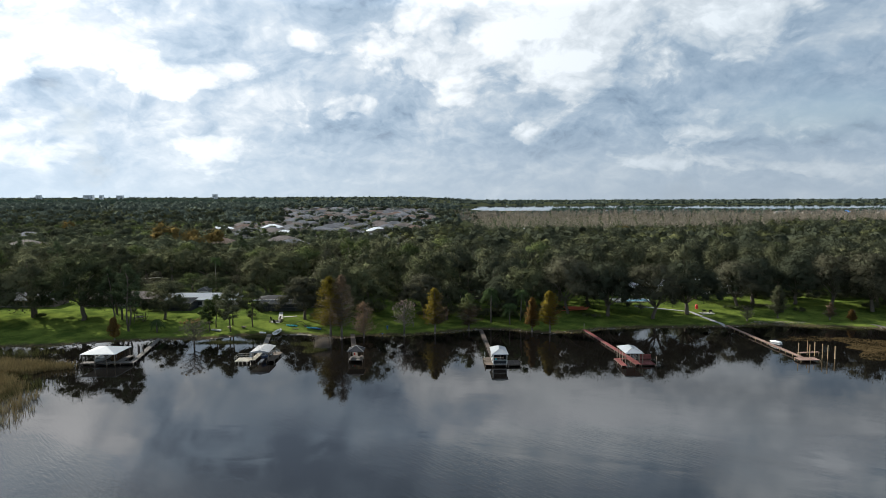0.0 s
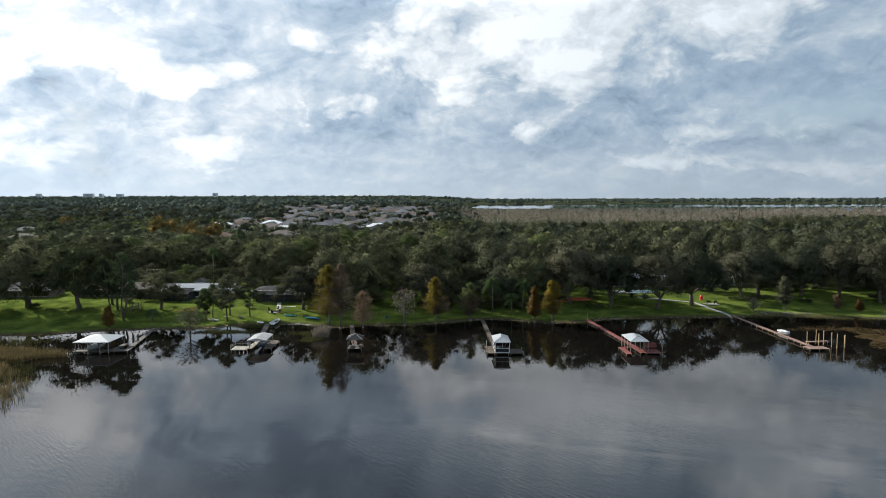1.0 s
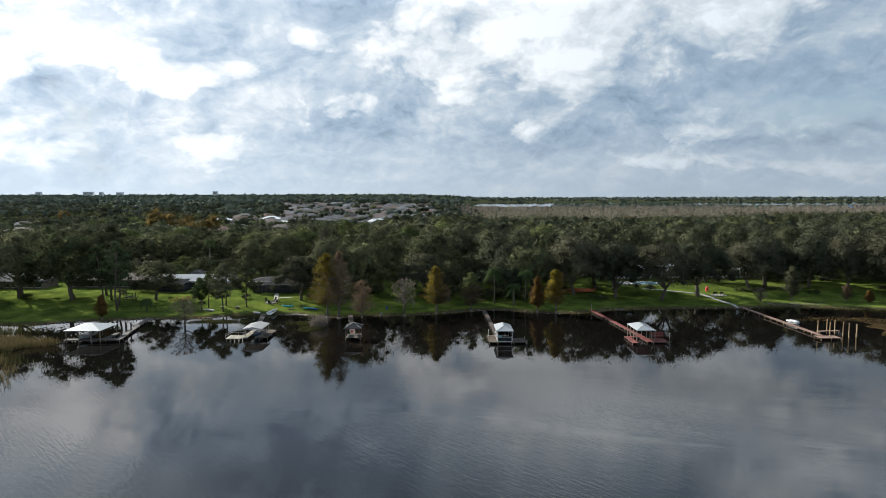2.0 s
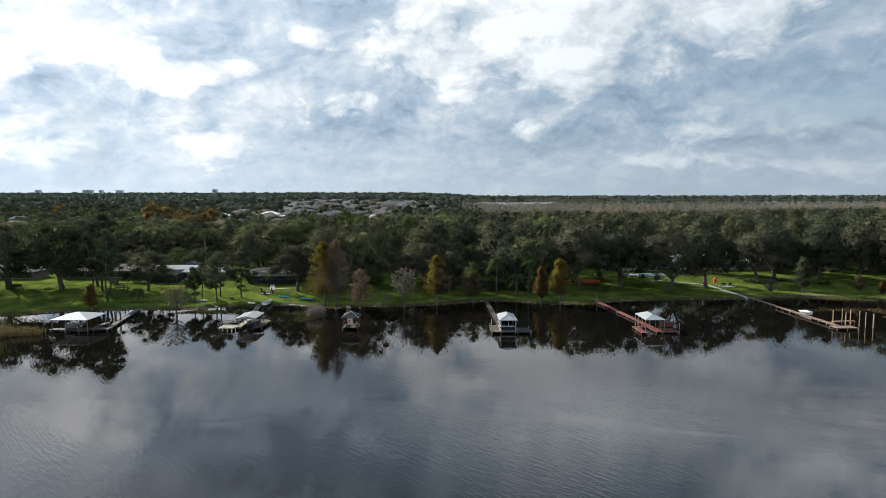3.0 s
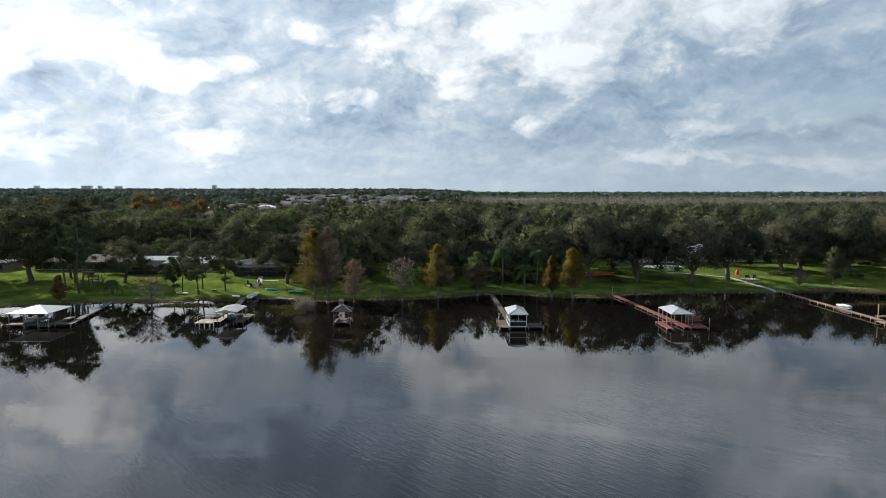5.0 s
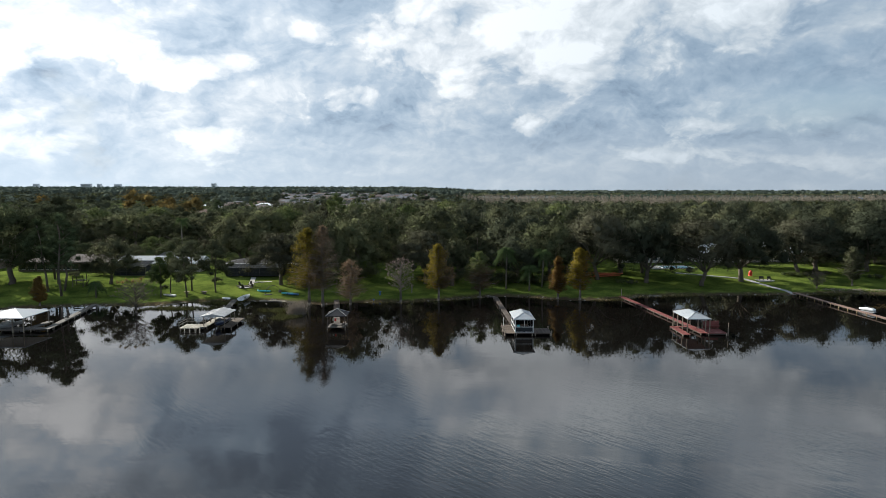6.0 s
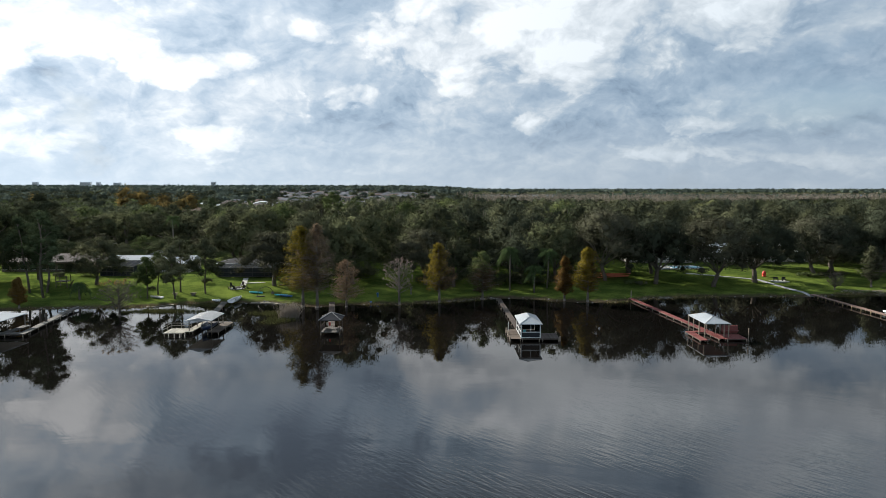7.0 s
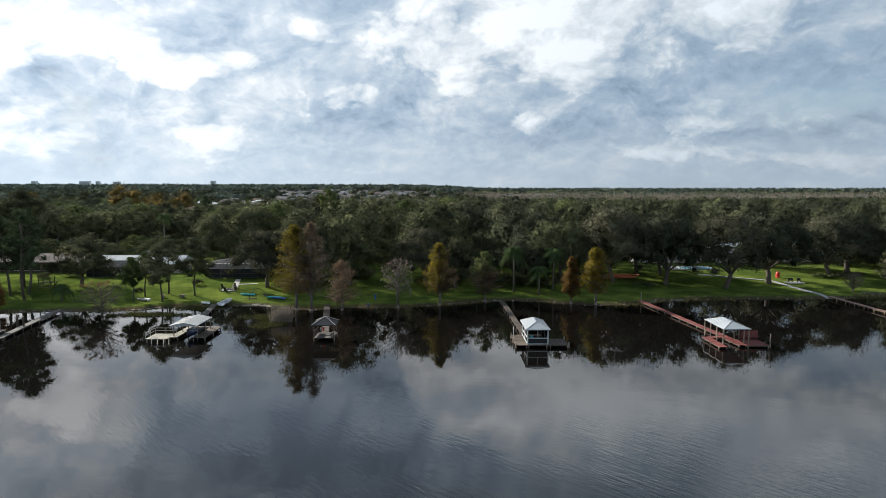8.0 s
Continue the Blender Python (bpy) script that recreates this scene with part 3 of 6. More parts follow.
def oak_tree(seed, h, r, clumps, per, size, mat=None, moss=True, low=0.14, limbs=8, name="live_oak", label="spreading live oak with dark leaves and hanging grey moss"):
    """A broad oak: short trunk, wide limbs, a crown of many clumps."""
    rng = np.random.default_rng(seed)
    tree = thing(name, label, "tree")
    ang = rng.uniform(0, 2 * np.pi, clumps)
    f = np.sqrt(rng.uniform(0.02, 1, clumps))
    dome = np.sqrt(np.maximum(1 - f**2 * 0.9, 0))
    skirt = low + 0.16 * (1 - f)
    height = h * (skirt + (0.90 - skirt) * dome * rng.uniform(0.06, 1.0, clumps) ** 0.55)
    wob = 1 + 0.20 * np.sin(3 * ang + rng.uniform(0, 6)) + 0.14 * np.sin(5 * ang + rng.uniform(0, 6))
    centres = np.stack([np.cos(ang) * f * r * 0.86 * wob, np.sin(ang) * f * r * 0.86 * wob, height], 1)
    radii = rng.uniform(0.13, 0.25, clumps) * (0.55 * r + h * 0.36)
    bm = bmesh.new()
    tr = 0.031 * h * rng.uniform(0.85, 1.1)
    fork = Vector((rng.normal() * 0.4, rng.normal() * 0.4, h * 0.2))
    limb(bm, rng, (0, 0, -0.4), fork, tr * 1.3, tr * 0.85, 0.0, 3, 8)
    part("trunk", bm, BARK, tree, soft=True)
    for i in rng.choice(clumps, limbs, replace=False):
        part("limb", limb(bmesh.new(), rng, fork - Vector((0, 0, 0.4)), centres[i], tr * 0.5, tr * 0.12, 0.12, 3, 5), BARK, tree, soft=True)
    part("crown", leafy("crown", rng, centres, radii, per, size, mat or OAK, middle=np.array([0, 0, h * 0.4])), None, tree)
    if moss:
        k2 = int(clumps * 1.1)
        pick = centres[rng.integers(0, clumps, k2)] + rng.normal(size=(k2, 3)) * [1.3, 1.3, 0.5]
        drop = rng.uniform(0.5, 1.7, k2)
        a = rng.uniform(0, np.pi, k2)
        w = np.stack([np.cos(a), np.sin(a), 0 * a], 1) * rng.uniform(0.05, 0.13, (k2, 1))
        d = np.stack([0 * a, 0 * a, -drop], 1)
        strands = np.stack([pick - w, pick + w, pick + w * 0.3 + d, pick - w * 0.3 + d * 0.9], 1)
        tagged(part("moss", quads_mesh("moss", strands, MOSS), None, tree, "grey hanging moss"), kind="stuff")
    return tree


def tall_tree(seed, h, r, mat, clumps=26, per=60, size=0.34, bare=0.45, lean=0.0, name="tall_tree", label="tall slender tree with an open green crown"):
    """A tall stem with an open crown in its upper half."""
    rng = np.random.default_rng(seed)
    tree = thing(name, label, "tree")
    tr = 0.012 * h + 0.07
    bend = Vector((lean * h, rng.normal() * 0.3, h * 0.9))
    bm = bmesh.new()
    limb(bm, rng, (0, 0, -0.3), bend, tr, tr * 0.3, 0.0, 4, 8, 0.014)
    f = rng.uniform(bare, 1, clumps)
    wide = r * np.sin(np.clip((f - bare) / (1 - bare) * 0.9 + 0.16, 0, 1) * np.pi) ** 0.7
    ang = rng.uniform(0, 2 * np.pi, clumps)
    q = np.sqrt(rng.uniform(0.05, 1, clumps))
    centres = np.stack([np.cos(ang) * wide * q + lean * h * f, np.sin(ang) * wide * q, h * f * 0.95], 1)
    for i in rng.choice(clumps, min(9, clumps), replace=False):
        limb(bm, rng, (lean * h * f[i] * 0.85, 0, h * f[i] * 0.8), centres[i], tr * 0.3, tr * 0.1, 0.02, 2, 5)
    part("trunk", bm, BARK, tree, soft=True)
    radii = rng.uniform(0.13, 0.24, clumps) * r * 1.5
    part("crown", leafy("crown", rng, centres, radii, per, size, mat, fill=0.5), None, tree)
    return tree


def cypress_tree(seed, h, r, mat, dense=30, start=0.16, name="bald_cypress", label="bald cypress in autumn colour at the water's edge", lower=None, tip=False):
    """A bald cypress: flared pale stem, many short rising branches in a narrow cone."""
    rng = np.random.default_rng(seed)
    tree = thing(name, label, "tree")
    tr = 0.010 * h + 0.08
    bm = bmesh.new()
    rod(bm, (0, 0, -1.0), (0, 0, 0.5), tr * 2.3, tr * 1.45, 10)
    rod(bm, (0, 0, 0.45), (0, 0, h * 0.25), tr * 1.45, tr * 0.9, 10)
    rod(bm, (0, 0, h * 0.25), (rng.normal() * 0.2, rng.normal() * 0.2, h * 0.97), tr * 0.9, 0.03, 8)
    n_b = int(115 * (0.5 + h / 24))
    f = np.linspace(start, 0.98, n_b)
    wide = r * np.minimum(1, 0.6 + (f - start) * 3.5) * (1 - f) ** 0.6 + 0.15
    ang = rng.uniform(0, 2 * np.pi, n_b)
    reach = wide * rng.uniform(0.5, 1.12, n_b)
    tips = np.stack([np.cos(ang) * reach, np.sin(ang) * reach, h * f + reach * 0.22], 1)
    for i in range(n_b):
        limb(bm, rng, (0, 0, h * f[i]), tips[i], 0.07 * (1.15 - f[i]) + 0.02, 0.02, 0.03, 2, 3)
    part("trunk", bm, PALE_BARK, tree, soft=True)
    # needle sprays along each branch
    t = rng.uniform(0.12, 1.05, (n_b, 6))
    centres = (np.stack([0 * f, 0 * f, h * f], 1)[:, None] * (1 - t[..., None]) + tips[:, None] * t[..., None]).reshape(-1, 3)
    sz = np.repeat(0.24 + 0.34 * reach / r, 6) * (0.6 + r / 8)
    cards, out = leaf_cards(rng, centres, sz, dense, 0.105, 1.15, 0.9, 0.0)
    at = cards.mean(1) * [1, 1, 0.2]
    out = out * 0.6 + at / np.maximum(np.linalg.norm(at, axis=1, keepdims=True), 1e-3) + 0.2 * rng.normal(size=out.shape)
    out /= np.linalg.norm(out, axis=1, keepdims=True)
    if lower is not None:
        cut = rng.uniform(0, 1, len(cards)) < smooth(-0.55, 0.75, cards[:, 0, 0] / r - 0.55 * (cards[:, 0, 2] / h - 0.45))
        if tip:
            cut = rng.uniform(0, 1, len(cards)) > smooth(0.42, 0.85, cards[:, 0, 2] / h - 0.12 * cards[:, 0, 0] / r)
        part("foliage", quads_mesh("foliage", cards[cut], lower, None, out[cut]), None, tree, "browner thinning needles")
        cards, out = cards[~cut], out[~cut]
    part("crown", quads_mesh("crown", cards, mat, None, out), None, tree)
    return tree


def bare_tree(seed, h, r, twig, bark, start=0.25, rust=None, name="bald_cypress", label="leafless pale bald cypress"):
    """A leafless tree with a rounded crown of rising, forking branches and fine twigs."""
    rng = np.random.default_rng(seed)
    tree = thing(name, label, "tree")
    tr = 0.012 * h + 0.09
    bm = rod(bmesh.new(), (0, 0, -1.0), (0, 0, 0.6), tr * 2.2, tr * 1.3, 10)
    rod(bm, (0, 0, 0.55), (rng.normal() * 0.15, 0, h * 0.9), tr * 1.3, 0.04, 8)
    part("trunk", bm, bark, tree, soft=True)
    tips = []
    for i in range(46):
        bm = bmesh.new()
        f = start + (0.92 - start) * i / 46
        a = i * 2.399 + rng.normal() * 0.3
        wide = r * math.sin(math.pi * min(1.0, 0.18 + 0.8 * (f - start) / (1 - start))) ** 0.8 * rng.uniform(0.75, 1.1)
        end = Vector((math.cos(a) * wide, math.sin(a) * wide, h * f + 0.30 * wide + 0.04 * h))
        root = Vector((0, 0, h * f * 0.92))
        limb(bm, rng, root, end, 0.08 * (1.2 - f) + 0.02, 0.02, 0.03, 3, 4, 0.06)
        for j in range(4):
            q = root.lerp(end, 0.4 + 0.15 * j)
            fork = q + Vector((rng.normal(), rng.normal(), 0.5 + rng.uniform())) * 0.22 * r * 0.6
            limb(bm, rng, q, fork, 0.03, 0.012, 0.0, 1, 3)
            tips += [fork, end]
        part("limb", bm, bark, tree, soft=True)
    c = np.repeat(np.array([t[:] for t in tips]), 8, 0)
    d = rng.normal(size=c.shape) + np.array([0, 0, 0.35])
    d /= np.linalg.norm(d, axis=1, keepdims=True)
    c = c - d * 0.15
    ln = rng.uniform(0.25, 0.75, (len(c), 1)) * (0.5 + r / 8)
    w = np.cross(d, rng.normal(size=d.shape))
    w = w / np.linalg.norm(w, axis=1, keepdims=True) * 0.012
    part("crown", quads_mesh("crown", np.stack([c - w, c + w, c + d * ln + w * 0.4, c + d * ln - w * 0.4], 1), twig), None, tree, "fine bare twigs")
    if rust is not None:
        top = np.array([t[:] for t in tips if t.z > h * 0.97 and t.x < 0.5 * r])
        cards, out = leaf_cards(rng, top, np.full(len(top), 0.35), 12, 0.08, 1.0, 0.9, 0.0)
        part("foliage", quads_mesh("foliage", cards, rust), None, tree, "last rust orange needles")
    return tree


def palm_tree(seed, h, frond=2.6, count=26, name="palm_tree", label="feather-leaved palm with a slim grey trunk", droop=1.0):
    rng = np.random.default_rng(seed)
    tree = thing(name, label, "palm tree")
    bm = bmesh.new()
    limb(bm, rng, (0, 0, -0.3), (rng.normal() * 0.2, 0, h), 0.24, 0.17, 0.0, 1, 8)
    part("trunk", bm, PALE_BARK, tree, soft=True)
    quads = []
    for i in range(count):
        a = 2 * np.pi * i / count * 2.618
        el = rng.uniform(-0.35, 1.25)
        out = np.array([np.cos(a), np.sin(a), 0])
        side = np.array([-np.sin(a), np.cos(a), 0])
        ln = frond * rng.uniform(0.85, 1.1)
        prev = None
        for s in np.linspace(0, 1, 24):
            p = np.array([0, 0, h]) + out * ln * s * np.cos(el * (1 - 0.4 * s)) + np.array([0, 0, ln * (s * np.sin(el) - 0.75 * droop * s * s)])
            if prev is not None:
                w = 0.72 * math.sin(math.pi * min(1, s * 0.85 + 0.10)) + 0.06
                for sg in (-1, 1):
                    hang = rng.uniform(0.35, 0.9)
                    tip = (p + prev) / 2 + side * sg * w * (1.1 - 0.4 * hang) + out * rng.uniform(0.1, 0.3) - np.array([0, 0, hang * w])
                    quads.append([prev, prev * 0.35 + p * 0.65, tip + (p - prev) * 0.15, tip - (p - prev) * 0.1])
            prev = p
    part("crown", quads_mesh("crown", np.array(quads), PALM), None, tree)
    return tree


def bush(seed, r, h, mat, name="shrub", label="low rounded dark shrub", per=55):
    rng = np.random.default_rng(seed)
    b = thing(name, label, "shrub")
    count = max(6, int(r * 6))
    a, f = rng.uniform(0, 6.28, count), np.sqrt(rng.uniform(0, 1, count))
    c = np.stack([np.cos(a) * f * r * 0.8, np.sin(a) * f * r * 0.8, h * 0.5 * (1.15 - 0.5 * f)], 1)
    bm = bmesh.new()
    for i in range(3):
        limb(bm, rng, (0, 0, -0.2), c[i], 0.05, 0.02, 0, 2, 5)
    part("stem", bm, BARK, b)
    part("crown", leafy("crown", rng, c, np.full(count, 0.42 * h), per * 2, 0.15, mat), None, b)
    return b


def put(tree, x, y, rz=0.0, s=1.0, sz=None, z=None):
    tree.matrix_basis = pose(x, y, gz(x, y) if z is None else z, 0, 0, rz) @ Matrix.Diagonal((s, s, sz or s, 1))
    return tree


def again(tree, x, y, rz=0.0, s=1.0, sz=None):
    keep = tree.scale.copy()
    tree.scale = (1, 1, 1)
    c = copy_thing(tree, pose(x, y, gz(x, y), 0, 0, rz) @ Matrix.Diagonal((s, s, sz or s, 1)))
    tree.scale = keep
    return c


rng = np.random.default_rng(11)

# oaks that stand on the lawns and at the edge of the wood: x, y, height, spread
OAK_KINDS = [oak_tree(21 + i, 17, 9.5, 74, 225, 0.235, (OAK, OAK_GREEN, OAK, OAK_BROWN, WOOD_DARK_SHADED)[i]) for i in range(5)]
FRONT_OAKS = [
    (-131, 158, 22, 13.5), (-113, 154, 23, 13.5), (-88, 156.5, 13, 7.5), (-43, 158, 15.5, 9.5), (-142, 149, 21, 11),
    (3.0, 157.5, 13.5, 7.5), (-23, 159, 20, 10.5), (-34, 163, 20, 10), (-4, 159, 16, 9.5), (21, 162.5, 13.5, 8.5), (12, 185, 12, 7.5), (30, 163, 18, 10), (44, 165, 21, 10.5), (57, 163, 20, 10),
]
EAST_OAKS = [
    (71, 159.5, 20, 11), (84.5, 165, 20, 11), (106, 175, 18, 10.5), (113, 179, 19, 11), (148, 166, 22, 12), (128, 178, 19, 10), (139, 174, 20, 11), (160, 168, 18, 11), (60, 176, 17, 9),
    (175, 171, 18, 11), (-152, 157, 21, 10), (-165, 150, 21, 10), (-58, 199, 20, 10), (-68, 204, 19, 9), (97, 189, 12.5, 7.5), (121, 192, 17, 10), (-13, 206, 17, 8),
]
FRONT_OAKS += EAST_OAKS
for i, (x, y, h, r) in enumerate(FRONT_OAKS):
    # east of x = 40, oaks take the shade-darkened or the brownish leaves
    src = OAK_KINDS[(4 if i % 2 else 3) if x > 40 and i > 4 else i % 5]
    sx, sz = r / 9.5, h / 17
    if i < 5:
        put(src, x, y, rng.uniform(0, 360), sx, sz)
    else:
        again(src, x, y, rng.uniform(0, 360), sx, sz)

# areas kept free of random trees: lawns, houses, pool, drives (x0, x1, y0, y1)
CLEAR = [(-175, -72, 100, 222), (-72, -44, 100, 194), (-62, 40, 100, 158), (40, 66, 100, 168), (58, 96, 100, 196), (84, 150, 100, 190), (86, 132, 190, 214), (62, 84, 176, 198), (150, 190, 100, 160), (-48, -16, 100, 162), (-17, -9, 140, 198), (8, 15, 150, 200)]


def free(x, y, pad=0.0):
    return not any(a - pad < x < b + pad and c - pad < y < d + pad for a, b, c, d in CLEAR)


YARD = 34.0  # open ground on the lake side of each house
SUBURB = []  # filled below: house places x, y, turn, kind
MID_KINDS = [oak_tree(61 + i, 14.5, 8.2, 52, 108, 0.275, (OAK, OAK_GREEN, OAK_BROWN, OAK)[i], i == 0, limbs=3) for i in range(4)]
MID_KINDS.append(oak_tree(71, 14.5, 8.0, 52, 108, 0.275, OAK_BRIGHT, False, 0.15, 3, "broadleaf_tree", "leafy broadleaf tree with yellowish green crown"))
MID_KINDS.append(tall_tree(72, 15.5, 4.0, PINE, 24, 110, 0.28, 0.42, 0.0, "pine_tree", "tall pine with dark open crown"))
MID_KINDS.append(oak_tree(73, 14.5, 8.6, 54, 108, 0.275, WOOD_DARK_SHADED, True, limbs=3, label="large mossy oak with leaf colour darkened for shade"))
used = set()
count = 0
y = 162.0
while y < 262:
    half = 0.70 * (y + 50) + 14
    x = -half + rng.uniform(0, 9)
    while x < half:
        px, py = x + rng.uniform(-3, 3), y + rng.uniform(-3.5, 3.5)
        if free(px, py, 3.0) and all((px - a) ** 2 + (py - b) ** 2 > 40 for a, b, *_ in FRONT_OAKS):
            k3 = int(rng.choice(6, p=[0.30, 0.24, 0.12, 0.22, 0.08, 0.04]))
            # right of centre, swapped for the kind whose leaf colour carries painted shade
            if px > 0 and k3 in (1, 2, 3):
                k3 = 6
            s = rng.uniform(0.92, 1.36)
            sz = rng.uniform(0.90, 1.16)
            if k3 == 5:
                s = sz = 1.0
            else:
                sz *= (1.10 + 0.30 * float(smooth(-0.26, -0.02, px / (py + 50)))) * (1 - 0.26 * float(smooth(205, 262, py))) * (1.20 if -0.26 < px / (py + 10) < 0.02 else 1.0)
            sz = min(sz, (24.0 - gz(px, py)) / 15.0)
            if k3 in used:
                again(MID_KINDS[k3], px, py, rng.uniform(0, 360), s, sz)
            else:
                used.add(k3)
                put(MID_KINDS[k3], px, py, rng.uniform(0, 360), s, sz)
            count += 1
        x += 12.8
    y += 11.8

# low trees behind the western houses
for i, x in enumerate(np.arange(-168, -72, 7.5)):
    again(MID_KINDS[i % 5], x + rng.uniform(-2, 2), 203 + rng.uniform(-4, 12), rng.uniform(0, 360), rng.uniform(0.75, 1.0), rng.uniform(0.52, 0.72))

# slender trees on the lawns
for i, (x, y, h, r, lean) in enumerate([(-99, 147, 18.5, 3.6, -0.10), (-93.0, 142.5, 21, 4.0, 0.0), (-95.5, 148, 20, 4.0, 0.02), (-105.5, 161, 17, 4.2, 0.03), (-106.8, 163, 19, 4.5, -0.02)]):
    put(tall_tree(100 + i, h, r * 1.1, PINE, 34, 150, 0.20, 0.36, lean, label="tall slender tree with mossy open crown"), x, y)
for i, (x, y, h, r, lean) in enumerate([(-68.7, 142.4, 10.5, 2.6, 0.0), (-68.2, 147, 10.5, 3.0, 0.02), (-62.3, 142.5, 13, 4.2, -0.03), (-64, 150, 13.5, 3.8, 0.02), (-57.5, 149, 13.5, 4.2, 0.0)]):
    put(tall_tree(120 + i, h, r * 1.15, OAK_BRIGHT if i < 2 else OAK, 36, 150, 0.20, 0.36, lean, label="slim lawn tree with a light green crown"), x, y)

put(tall_tree(133, 24, 6.2, OAK, 44, 160, 0.22, 0.50, 0.03, label="tall mossy tree with a high open crown on the lawn"), -101, 155)
put(tall_tree(131, 24.5, 6.0, OAK_BRIGHT, 46, 150, 0.22, 0.30, 0.0, label="tall olive green tree standing over the oaks"), -33.5, 192)
put(tall_tree(132, 21.5, 5.0, OAK_BROWN, 40, 150, 0.22, 0.34, 0.02, label="tall thin-leaved tree standing over the oaks"), -37.5, 196)

# bald cypresses along the water
put(cypress_tree(1, 18.0, 7.6, GOLD, lower=BROWN, start=0.20, label="tall golden and brown bald cypress with a flared trunk"), -31.0, 136.0, 40)
put(cypress_tree(2, 18.8, 6.8, BROWN, 14, start=0.2, lower=TWIG_DARK, label="tall thinning brown bald cypress with a grey trunk"), -27.6, 134.8, 10)
put(cypress_tree(3, 10.8, 5.4, BROWN, 12, label="small brown bald cypress losing its needles"), -21.3, 136.0)
put(bare_tree(4, 10.6, 3.9, TWIG, PALE_BARK, 0.27, label="leafless pale bald cypress with a white trunk"), -9.6, 138.3, z=0.0)
put(cypress_tree(5, 13.8, 5.4, GOLD, lower=BROWN, start=0.20, label="golden bald cypress with a browning side"), -0.5, 141.0)
put(cypress_tree(6, 11.5, 5.0, OAK_BRIGHT, 22, lower=BROWN, tip=True, label="small bald cypress with a yellow green top"), 9.8, 145.5)
put(cypress_tree(7, 10.5, 2.6, RUST, label="narrow rust orange bald cypress"), 28.9, 143.0)
put(cypress_tree(8, 12.6, 5.2, GOLD, lower=RUST, start=0.20, label="golden orange bald cypress on the bank"), 34.0, 141.3)
put(bare_tree(9, 7.4, 4.4, TWIG_DARK, BARK, 0.2, RUST, label="leafless grey bald cypress with a rusty top standing in the water"), -66.8, 125.5, z=-0.2)
put(cypress_tree(10, 6.5, 2.2, RUST, label="small orange bald cypress by the bank"), -92.5, 133.0)
put(cypress_tree(11, 10.5, 4.4, OAK, lower=OAK_BROWN, label="green and brown bald cypress on the shore"), 112.5, 160.0)
put(cypress_tree(12, 5.4, 2.4, BROWN, 9, label="young brown bald cypress on the shore"), 127.7, 156.5)
put(cypress_tree(13, 3.6, 1.6, RUST, label="young rusty bald cypress on the shore"), 133.6, 154.5)
put(bare_tree(14, 4.4, 2.2, TWIG_DARK, BARK, 0.15, label="small bare shrubby cypress on the shore"), 100.5, 156.0)

# palms
put(palm_tree(1, 10.4, 3.6, 44, droop=1.5), 17.3, 154.6)
put(palm_tree(2, 6.2, 3.3, 44, droop=1.4, label="short bushy feather palm"), 23.0, 151.5)
put(palm_tree(3, 9.6, 3.4, 38, droop=1.2, label="tall feather palm with arching fronds"), 27.0, 156.4)
put(palm_tree(4, 3.6, 2.4, 34, label="low drooping palm on the lawn", droop=1.5), -84.0, 141.5)
put(palm_tree(5, 14.0, 3.0, 26, label="tall palm rising over the trees"), -88.0, 205)
put(palm_tree(6, 7.0, 2.6, 24), 9.0, 168)

# shrubs
for i, (x, y, r, h) in enumerate([(-127.8, 157, 2.2, 2.0), (-103, 166, 2.0, 1.7), (-72, 152, 1.0, 1.0), (-95.5, 168, 2.6, 3.4), (-98, 169, 2.4, 3.2), (-61, 160, 1.6, 1.8), (103, 173, 3.0, 1.5), (108, 173.5, 3.0, 1.5), (113, 175, 2.6, 1.4), (50, 163, 2.6, 1.0), (53, 162, 2.4, 0.9), (36, 172, 2.4, 2.0), (-36, 160, 2.2, 2.2), (-40, 160, 2.0, 2.4), (20, 163, 2.2, 2.6), (2, 163, 2.4, 2.8), (124, 168, 2, 1.8), (-26, 157, 1.8, 2.6)]):
    put(bush(300 + i, r, h, OAK if i % 3 else OAK_BRIGHT), x, y)


# undergrowth that closes the edge of the wood
thickets = [bush(400 + i, 3.2, 3.4, OAK, "undergrowth", "dense dark shrubs under the oaks", 60) for i in range(3)]
spots = [(x + rng.uniform(-1.5, 1.5), 163.5 + 3.5 * math.sin(x * 0.21) + rng.uniform(-2, 3)) for x in np.arange(-38, 42, 3.6) if not -18 < x < -7]
spots += [(x, 190 + rng.uniform(-3, 4)) for x in np.arange(120, 175, 5.0)] + [(x, 195 + rng.uniform(-2, 4)) for x in np.arange(-170, -40, 7.0)] + [(x, 172 + rng.uniform(-3, 3)) for x in np.arange(150, 185, 5.0)]
for i, (x, y) in enumerate(spots):
    s = rng.uniform(0.7, 1.25)
    if i < 3:
        put(thickets[i], x, y, rng.uniform(0, 360), s)
    else:
        again(thickets[i % 3], x, y, rng.uniform(0, 360), s)

# ------------------------------------------------------------------ woods beyond, as one mass a kind


